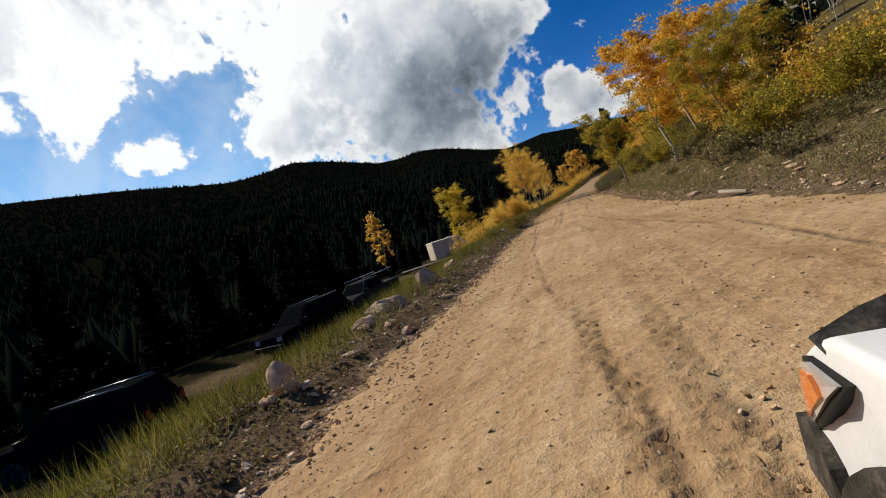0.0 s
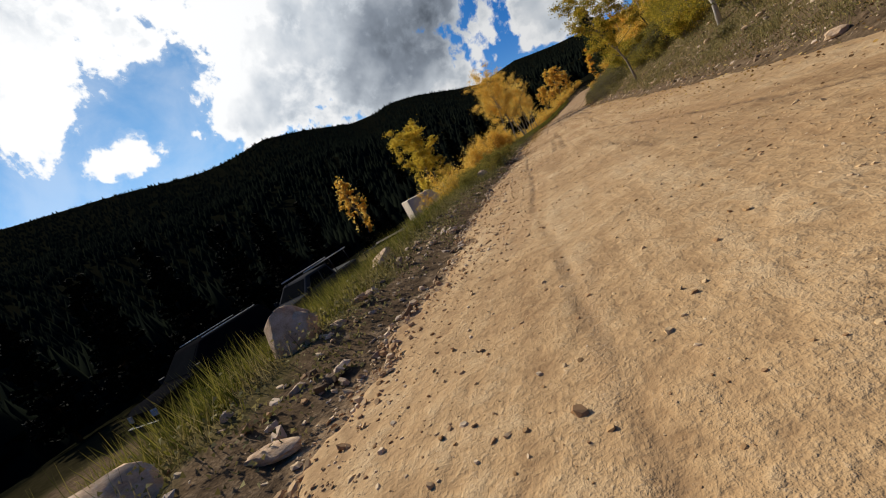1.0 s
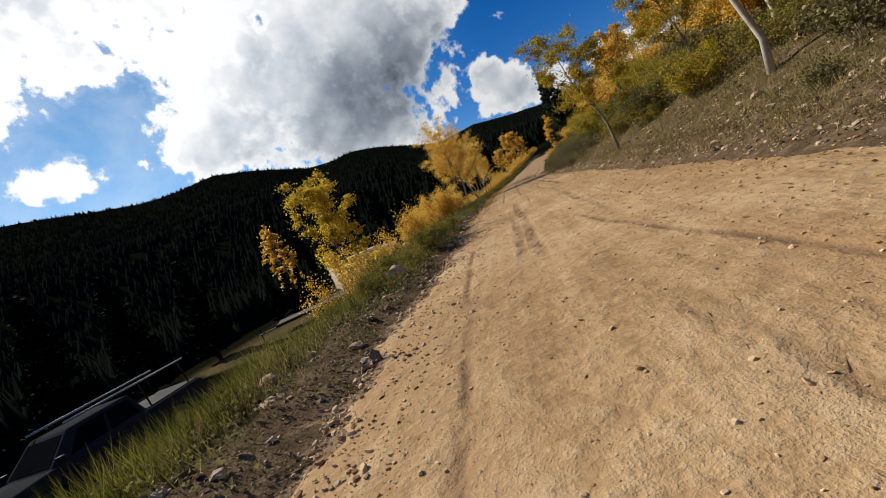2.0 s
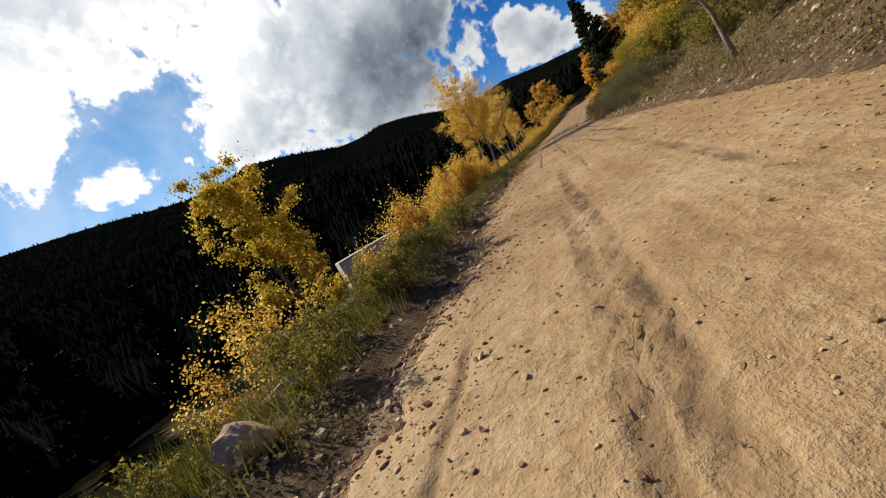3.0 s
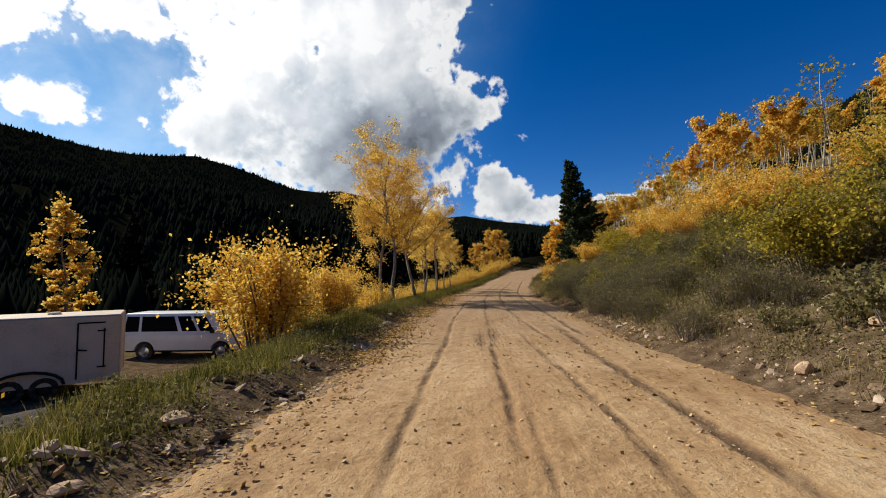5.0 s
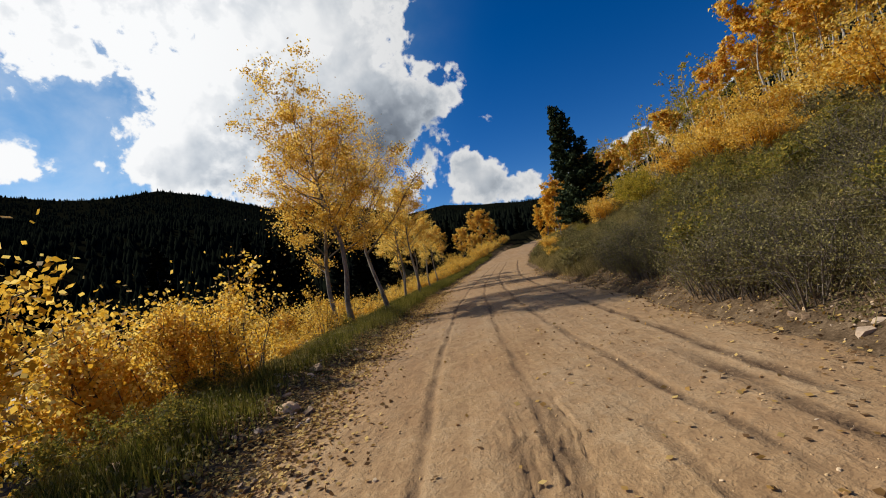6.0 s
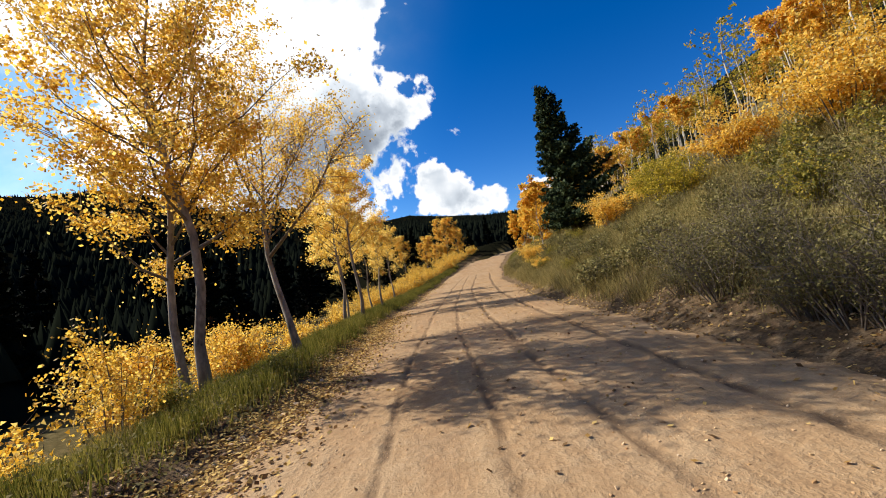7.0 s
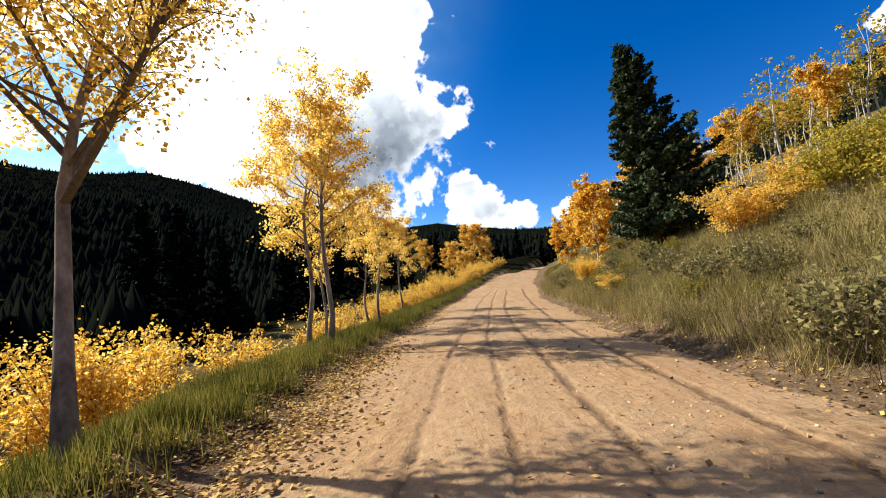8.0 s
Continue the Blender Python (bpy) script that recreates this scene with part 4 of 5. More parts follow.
thicket = shrub("brush_thicket", 29, 1.15, 1.5, 34, 3400, 0.014, M_sage, "tangled grey-brown brush with small leaves on the bank", group="bank thicket", split=False, corners=3, airy=0.9)
set_down(thicket, [(float(middle(yy) + half_right(yy)) + 0.5 + 3.4 * rng.uniform(0, 1) ** 1.3, yy, rng.uniform(0, 360), rng.uniform(0.6, 1.15)) for yy in (42 + 18 * rng.uniform() for i in range(60))])


def bare_tree():
    rng = np.random.default_rng(8)
    root = thing("dead_tree", "bare dark dead tree on the bank", "tree")
    trunk = [Vector((0, 0, -0.3)), Vector((-0.05, 0, 1.0)), Vector((-0.3, 0.1, 2.0)), Vector((-0.5, 0.1, 2.8)), Vector((-0.9, 0.0, 3.6))]
    piece("trunk", mesh_of("trunk", *tube(trunk, [0.055, 0.045, 0.035, 0.022, 0.006], 7), M_pine_bark, True), root)
    for i in range(9):
        b0 = trunk[1 + i % 3].lerp(trunk[2 + i % 3], rng.uniform(0, 1))
        d = Vector((rng.normal(), rng.normal(), rng.uniform(0.3, 1.2))).normalized()
        mid = b0 + d * rng.uniform(0.25, 0.5)
        end = mid + (d + Vector((rng.normal() * 0.4, rng.normal() * 0.4, 0.3))).normalized() * rng.uniform(0.3, 0.7)
        piece("branch", mesh_of("branch", *tube([b0, mid, end], [0.026, 0.017, 0.005], 5), M_pine_bark, True), root)
    return root


set_down(bare_tree(), [(8.25, 42.2, 0, 0.85)])


# ---- grass, litter and loose stones ----
def scatter(rng, n, clumps, y0, y1, d0, d1, side, spread=0.16):
    """Places in clumps between y0 and y1, from d0 to d1 beyond the road's edge."""
    cy = rng.uniform(y0, y1, clumps)
    cd = d0 + (d1 - d0) * rng.uniform(0, 1, clumps) ** 1.15
    k = rng.integers(0, clumps, n)
    y = cy[k] + rng.normal(size=n) * spread
    d = np.maximum(cd[k] + rng.normal(size=n) * spread, d0 * 0.6)
    edge = middle(y) - half_left(y) if side < 0 else middle(y) + half_right(y)
    x = edge + side * d
    return x, y


def grass(name, label, mat, seed, patches, lean=0.5, width=0.0075):
    rng = np.random.default_rng(seed)
    vs, fs, base = [], [], 0
    for n, clumps, y0, y1, d0, d1, side, tall in patches:
        x, y = scatter(rng, n, clumps, y0, y1, d0, d1, side)
        v, f = blades(x, y, land(x, y), tall, rng, lean, width)
        vs.append(v)
        fs.append(f + base)
        base += len(v)
    return thing(name, label, "grass", kind="stuff", data=mesh_of(name, np.concatenate(vs), np.concatenate(fs), mat))


grass("roadside_grass", "green grass along the road shoulder", M_grass, 51,
      [(40000, 1000, -4, 24, 1.5, 5.6, -1, 0.43), (22000, 520, -4, 26, 3.0, 5.6, -1, 0.68), (16000, 450, 22, 56, 1.6, 5.6, -1, 0.26), (22000, 550, 22, 45, 0.8, 3.0, -1, 0.22), (26000, 650, 45, 58, 0.8, 3.2, -1, 0.26), (95000, 2000, 56, 112, 0.65, 3.0, -1, 0.26), (30000, 900, 56, 118, 2.0, 8.0, -1, 0.36), (24000, 600, 44, 110, 1.2, 8, 1, 0.36)])
grass("dry_grass", "tawny dry grass on the banks", M_dry, 52,
      [(40000, 1000, -4, 56, 1.2, 6.0, -1, 0.30), (36000, 1300, 2, 48, 0.5, 7, 1, 0.22), (24000, 700, 46, 58, 0.9, 6.0, 1, 0.42), (90000, 2200, 58, 96, 0.4, 6.0, 1, 0.46), (44000, 1300, 46, 100, 5.5, 15.0, 1, 0.46), (24000, 600, 8, 50, 5, 15, 1, 0.4), (24000, 700, 62, 110, 3, 9, -1, 0.4)], lean=0.8, width=0.0055)


def weeds():
    """Small-leaved weeds in low mounds on both banks."""
    rng = np.random.default_rng(53)
    cs = []
    for n, clumps, y0, y1, d0, d1, side, tall in ((70000, 950, -4, 58, 0.35, 4.6, -1, 0.28), (56000, 900, 3, 48, 0.5, 6.5, 1, 0.28), (70000, 900, 46, 92, 0.6, 8.0, 1, 0.45), (14000, 250, 56, 110, 1.0, 6.0, -1, 0.3)):
        x, y = scatter(rng, n, clumps, y0, y1, d0, d1, side, 0.2)
        cs.append(np.stack([x, y, land(x, y) + tall * rng.uniform(0, 1, n) ** 1.4], 1))
    return thing("bank_weeds", "grey-green weeds in low mounds on the banks", "weeds", kind="stuff", data=mesh_of("bank_weeds", *leaf_cloud(np.concatenate(cs), 0.019, rng, 0.0, 3), M_sage))


weeds()


def litter():
    rng = np.random.default_rng(61)
    xs, ys = [], []
    for n, y0, y1, mid_d, wid, side in ((24000, 42, 66, 0.20, 0.42, -1), (900, 32, 42, 0.0, 0.35, -1), (3000, 60, 90, 0.1, 0.3, -1), (3500, 44, 75, 0.25, 0.35, 1), (3500, 8, 46, 0.6, 1.2, 1), (900, 40, 75, -2.2, 1.6, 1)):
        y = rng.uniform(y0, y1, n)
        d = mid_d + rng.normal(size=n) * wid
        xs.append(np.where(side < 0, middle(y) - half_left(y) - d, middle(y) + half_right(y) + d))
        ys.append(y)
    x, y = np.concatenate(xs), np.concatenate(ys)
    inside = (x > middle(y) - half_left(y)) & (x < middle(y) + half_right(y))
    z = np.where(inside, np.maximum(road_z(x, y), land(x, y) - 0.02), land(x, y)) + 0.014
    return thing("fallen_leaves", "fallen aspen leaves along the road edges", "leaves", kind="stuff", data=mesh_of("fallen_leaves", *leaf_cloud(np.stack([x, y, z], 1), 0.029, rng, 0.8), M_litter))


litter()


def stone_mesh(name, seed, mat, rough=0.22, squash=0.65, detail=2, cuts=0):
    """A stone; cuts: how many flat faces are knocked off it."""
    pick = random.Random(seed * 7)
    planes = [(Vector((pick.uniform(-1, 1), pick.uniform(-1, 1), pick.uniform(-0.2, 1))).normalized(), pick.uniform(0.55, 0.85)) for i in range(cuts)]
    bm = bmesh.new()
    bmesh.ops.create_icosphere(bm, subdivisions=detail, radius=1.0)
    off = Vector((seed * 3.1, seed * 1.7, seed * 0.9))
    for v in bm.verts:
        p = v.co.copy()
        flat = noise.cell(p * 1.3 + off) * 0.12
        v.co = p * (1 + rough * 1.6 * noise.noise(p * 1.1 + off) + rough * 0.7 * noise.noise(p * 2.7 + off) + flat * rough)
        for n, far in planes:
            over = v.co.dot(n) - far
            if over > 0:
                v.co -= n * over * 0.9
        v.co.z *= squash
    me = bpy.data.meshes.new(name)
    bm.to_mesh(me)
    bm.free()
    me.materials.append(mat)
    if detail > 2:
        me.polygons.foreach_set("use_smooth", np.ones(len(me.polygons), bool))
        me.set_sharp_from_angle(angle=radians(24))
    return me


BOULDERS = [  # x, y, half sizes, turn, lift
    (-3.30, 4.3, (0.21, 0.18, 0.29), 20, 0.18, "pale lichen-spotted upright boulder on the road shoulder"),
    (-3.85, 8.4, (0.52, 0.30, 0.30), 35, 0.18, "broad flat-topped boulder on the grassy shoulder"),
    (-3.55, 7.1, (0.26, 0.18, 0.18), 10, 0.06, "small pale boulder on the shoulder"),
    (-3.58, 10.75, (0.37, 0.31, 0.37), 60, 0.22, "rounded pinkish boulder at the road edge"),
    (-2.55, 8.9, (0.24, 0.13, 0.05), 15, 0.04, "flat pale stone at the road edge"),
    (-3.70, 13.9, (0.30, 0.24, 0.22), 80, 0.10, "half-buried boulder on the shoulder"),
    (-3.20, 23.3, (0.28, 0.22, 0.22), 30, 0.10, "rounded boulder at the road edge"),
    (-3.75, 24.6, (0.34, 0.12, 0.10), 60, 0.06, "long flat stone on the shoulder"),
    (-5.4, 39.6, (0.52, 0.40, 0.36), 15, 0.16, "boulder in the grass, coloured dark for shade"),
    (4.20, 40.8, (0.12, 0.10, 0.10), 15, 0.05, "small pale stone at the foot of the bank"),
]
for i, (x, y, s, turn, lift, label) in enumerate(BOULDERS):
    ob = thing("boulder", label, "rock", "roadside boulders", data=stone_mesh("boulder", i + 1, M_rock_shaded if "dark" in label else M_rock, 0.26, 1.0, 4, 7), at=(x, y, height(x, y) + lift), turn=turn)
    ob.scale = s

rng = np.random.default_rng(71)
STONES = [stone_mesh("stone", 20 + i, M_rock, 0.3, 0.7, 2) for i in range(4)]
for i in range(110):
    if i < 66:
        y, d, side = rng.uniform(6, 50), rng.uniform(0.2, 5.5), 1
    else:
        y, d, side = rng.uniform(0, 52), rng.uniform(0.1, 1.7), -1
    x = float(middle(y) + half_right(y)) + d if side > 0 else float(middle(y) - half_left(y)) - d
    s = rng.uniform(0.05, 0.13) * (1.3 if rng.uniform() < 0.15 else 1)
    ob = thing("stone", "loose pale stone on the road bank", "stone", "bank stones", data=STONES[i % 4], at=(x, y, height(x, y) + 0.25 * s), turn=rng.uniform(0, 360))
    ob.scale = (s * rng.uniform(0.9, 1.5), s, s * rng.uniform(0.6, 1.0))


def gravel(name, label, seed, n, spots, lo, hi, mat=M_pebble):
    """Loose stones, half sunk in the ground."""
    rng = np.random.default_rng(seed)
    x, y, z = spots(rng, n)
    s = lo * (hi / lo) ** (rng.uniform(0, 1, n) ** 3.2)
    ring = [(math.cos(1.2566 * k), math.sin(1.2566 * k), -0.3) for k in range(5)] + [(0.72 * math.cos(1.2566 * k + 0.6), 0.72 * math.sin(1.2566 * k + 0.6), 0.34) for k in range(5)]
    t = rng.uniform(0, 6.28, n)
    j = np.array(ring)[None] * rng.uniform(0.72, 1.25, (n, 10, 1)) * np.stack([rng.uniform(0.8, 1.4, n), rng.uniform(0.7, 1.0, n), rng.uniform(0.6, 1.3, n)], 1)[:, None, :]
    jx = j[..., 0] * np.cos(t)[:, None] - j[..., 1] * np.sin(t)[:, None]
    jy = j[..., 0] * np.sin(t)[:, None] + j[..., 1] * np.cos(t)[:, None]
    tip = rng.normal(size=(n, 2)) * 0.25
    jz = j[..., 2] + jx * tip[:, :1] + jy * tip[:, 1:]
    v = np.stack([x[:, None] + jx * s[:, None], y[:, None] + jy * s[:, None], z[:, None] + (0.22 + jz) * s[:, None]], -1).reshape(-1, 3)
    i = np.arange(n) * 10
    f = []
    for k in range(5):
        m = (k + 1) % 5
        f += [np.stack([i + k, i + m, i + 5 + k], 1), np.stack([i + m, i + 5 + m, i + 5 + k], 1)]
    f += [np.stack([i + 5, i + 5 + a, i + 6 + a], 1) for a in (1, 2, 3)]
    f = np.concatenate(f)
    return thing(name, label, "gravel", kind="stuff", data=mesh_of(name, v, f, mat))


def on_the_road(rng, n):
    y = np.concatenate([rng.uniform(-3, 44, n * 3 // 4), rng.uniform(44, 74, n - n * 3 // 4)])
    o = np.where(rng.uniform(size=n) < 0.5, rng.uniform(-2.95, 3.0, n), np.where(rng.uniform(size=n) < 0.6, -2.75 + np.abs(rng.normal(size=n)) * 0.55, rng.normal(size=n) * 0.35 + 0.9))
    x = middle(y) + o
    return x, y, road_z(x, y)


def on_the_left_side(rng, n):
    y = rng.uniform(-3, 33, n)
    x = middle(y) - half_left(y) + np.abs(rng.normal(size=n)) * 0.75 * (0.6 + 0.4 * np.sin(y * 1.7)) - 0.15
    return x, y, np.maximum(road_z(x, y), land(x, y))


def on_the_verge(rng, n):
    y = rng.uniform(-3, 62, n)
    left = rng.uniform(size=n) < 0.65
    d = np.abs(rng.normal(size=n)) * 0.7 - 0.1
    x = np.where(left, middle(y) - half_left(y) - d, middle(y) + half_right(y) + d * 2.2)
    return x, y, land(x, y)


def on_the_berm(rng, n):
    y = rng.uniform(-2, 52, n)
    d = 0.05 + 1.25 * rng.uniform(0, 1, n) ** 1.2
    x = middle(y) - half_left(y) - d
    heap = step(wobble(x, y, 0.6, 5), -0.25, 0.35)
    return x, y, land(x, y) - 0.05 + 0.07 * heap


def on_the_cut(rng, n):
    y = rng.uniform(3, 48, n)
    d = 0.2 + 6.0 * rng.uniform(0, 1, n) ** 1.5
    x = middle(y) + half_right(y) + d
    return x, y, land(x, y) - 0.01


gravel("berm_rubble", "crumbled earth and broken rock along the road shoulder", 85, 5200, on_the_berm, 0.014, 0.095, M_rubble)
gravel("bank_rubble", "broken stones lying over the cut bank", 86, 7500, on_the_cut, 0.016, 0.085, M_rubble)
gravel("road_gravel", "loose gravel scattered over the dirt road", 81, 15000, on_the_road, 0.004, 0.021)
gravel("road_stones", "broken stones and clods strewn along the road edge", 84, 3200, on_the_left_side, 0.010, 0.045)
gravel("dirt_clods", "crumbled clods of dry road dirt", 83, 17000, on_the_road, 0.005, 0.025, M_clod)
gravel("verge_gravel", "broken stones on the road verges", 82, 8000, on_the_verge, 0.008, 0.048)


def log_piece():
    root = thing("log", "short weathered grey-white log lying on the bank", "log", at=(4.55, 13.1, height(4.55, 13.1) + 0.16))
    root.rotation_euler = (radians(97), 0, radians(28))
    bm = bmesh.new()
    v, f = tube([(0, 0, -0.38), (0.02, 0, -0.1), (-0.01, 0.01, 0.15), (0.02, 0, 0.42)], [0.062, 0.058, 0.052, 0.042], 10)
    for p in v:
        bm.verts.new(p)
    bm.verts.ensure_lookup_table()
    for q in f:
        bm.faces.new([bm.verts[i] for i in q])
    part("log_body", bm, M_wood, root)
    v, f = tube([(0.03, 0, 0.1), (0.14, 0.03, 0.26)], [0.03, 0.012], 6)
    piece("branch_stub", mesh_of("branch_stub", v, f, M_wood, True), root)


log_piece()


# ---- vehicles ----
def slab(outline, x0, x1, bevel=0.0, keep=None, segments=3):
    """The outline of (y, z) points drawn out from x0 to x1; rounds the long edges for which keep(y, z) holds."""
    bm = bmesh.new()
    a = [bm.verts.new((x0, y, z)) for y, z in outline]
    b = [bm.verts.new((x1, y, z)) for y, z in outline]
    n = len(outline)
    bm.faces.new(a)
    bm.faces.new(list(reversed(b)))
    for i in range(n):
        bm.faces.new((a[i], b[i], b[(i + 1) % n], a[(i + 1) % n]))
    bmesh.ops.recalc_face_normals(bm, faces=bm.faces)
    if bevel:
        es = [e for e in bm.edges if abs(e.verts[0].co.x - e.verts[1].co.x) < 1e-6 and all(keep is None or keep(v.co.y, v.co.z) for v in e.verts)]
        bmesh.ops.bevel(bm, geom=es, offset=bevel, segments=segments, profile=0.5, affect="EDGES", clamp_overlap=True)
    return bm


def arch(yc, r, low, steps=11):
    """The points of a wheel opening, from front to back."""
    a0 = math.asin(max(-1, min(1, (low - r * 0.86) / r)))
    return [(yc + r * math.cos(a0 + (math.pi - 2 * a0) * i / (steps - 1)), r * 0.86 + r * math.sin(a0 + (math.pi - 2 * a0) * i / (steps - 1))) for i in range(steps)]


def lathe(profile, steps=28):
    """Turns (radius, x) points about the x axis."""
    bm = bmesh.new()
    rings = [[bm.verts.new((x, r * math.cos(6.28319 * k / steps), r * math.sin(6.28319 * k / steps))) for k in range(steps)] for r, x in profile]
    for p, q in zip(rings, rings[1:]):
        for k in range(steps):
            bm.faces.new((p[k], p[(k + 1) % steps], q[(k + 1) % steps], q[k]))
    bmesh.ops.recalc_face_normals(bm, faces=bm.faces)
    return bm


def add_wheel(parent, x, y, r, side, rim_mat):
    hub = piece("wheel", None, parent)
    hub.location = (x, y, r)
    w = 0.115
    bm = lathe([(r * 0.62, -w), (r * 0.90, -w * 1.02), (r * 0.985, -w * 0.8), (r, -w * 0.45), (r, w * 0.45), (r * 0.985, w * 0.8), (r * 0.90, w * 1.02), (r * 0.62, w)], 36)
    tyre = part("tyre", bm, M_rubber, hub, "muddy black tyre")
    tread = bmesh.new()
    for k in range(36):
        for o in (-0.5, 0.5):
            m = Matrix.Rotation(6.28319 * (k + o * 0.5) / 36, 4, "X") @ Matrix.Translation((o * w, 0, r + 0.003)) @ Matrix.Diagonal((w * 0.8, r * 0.09, 0.014, 1))
            bmesh.ops.create_cube(tread, size=1.0, matrix=m)
    part("tread", tread, M_rubber, hub, smooth=False)
    rim = lathe([(r * 0.63, side * w * 0.95), (r * 0.58, side * w * 0.6), (r * 0.50, side * w * 0.45), (r * 0.20, side * w * 0.75), (0.01, side * w * 0.8)], 28)
    part("rim", rim, rim_mat, hub, "grey metal rim" if rim_mat is M_chrome else "dark rim")
    return tyre


def pane(parent, name, pts, mat, label="", thick=0.012):
    """A flat plate on the given corners, a little proud of the surface under it."""
    pts = [Vector(p) for p in pts]
    nrm = (pts[1] - pts[0]).cross(pts[-1] - pts[0]).normalized()
    bm = bmesh.new()
    a = [bm.verts.new(p + nrm * thick * 0.5) for p in pts]
    b = [bm.verts.new(p - nrm * thick * 0.5) for p in pts]
    bm.faces.new(a)
    bm.faces.new(list(reversed(b)))
    for i in range(len(pts)):
        bm.faces.new((a[i], b[i], b[(i + 1) % len(pts)], a[(i + 1) % len(pts)]))
    bmesh.ops.recalc_face_normals(bm, faces=bm.faces)
    return part(name, bm, mat, parent, label, smooth=False)


def cabin(parent, lower, upper, half_low, half_up, z0, z1, paint, sides, back_glass=True):
    """The glasshouse: lower and upper are (rear y, front y); sides: glazed stretches as fractions from rear to front."""
    bm = bmesh.new()
    c = [(-half_low, lower[0], z0), (half_low, lower[0], z0), (half_low, lower[1], z0), (-half_low, lower[1], z0),
         (-half_up, upper[0], z1), (half_up, upper[0], z1), (half_up, upper[1], z1), (-half_up, upper[1], z1)]
    v = [bm.verts.new(p) for p in c]
    for q in ((0, 1, 2, 3), (4, 7, 6, 5), (0, 4, 5, 1), (1, 5, 6, 2), (2, 6, 7, 3), (3, 7, 4, 0)):
        bm.faces.new([v[i] for i in q])
    bmesh.ops.recalc_face_normals(bm, faces=bm.faces)
    bmesh.ops.bevel(bm, geom=[e for e in bm.edges if max(p.co.z for p in e.verts) > z0 + 0.01], offset=0.06, segments=3, profile=0.5, affect="EDGES")
    part("cab", bm, paint, parent)
    c = [Vector(p) for p in c]

    def face(i, j, k, l, u0, u1, w0, w1, out):
        p = lambda u, w: c[i].lerp(c[j], u).lerp(c[l].lerp(c[k], u), w) + Vector(out) * 0.004
        return [p(u0, w0), p(u1, w0), p(u1, w1), p(u0, w1)]

    for u0, u1 in sides:
        pane(parent, "side_window", face(0, 3, 7, 4, u0, u1, 0.12, 0.84, (-1, 0, 0)), M_car_glass, "dark tinted side window")
        pane(parent, "side_window", face(1, 2, 6, 5, u0, u1, 0.12, 0.84, (1, 0, 0)), M_car_glass, "dark tinted side window")
    pane(parent, "windscreen", face(3, 2, 6, 7, 0.08, 0.92, 0.10, 0.88, (0, 1, 0.3)), M_car_glass, "dark windscreen")
    if back_glass:
        pane(parent, "rear_window", face(0, 1, 5, 4, 0.10, 0.90, 0.14, 0.84, (0, -1, 0.3)), M_car_glass, "dark rear window")


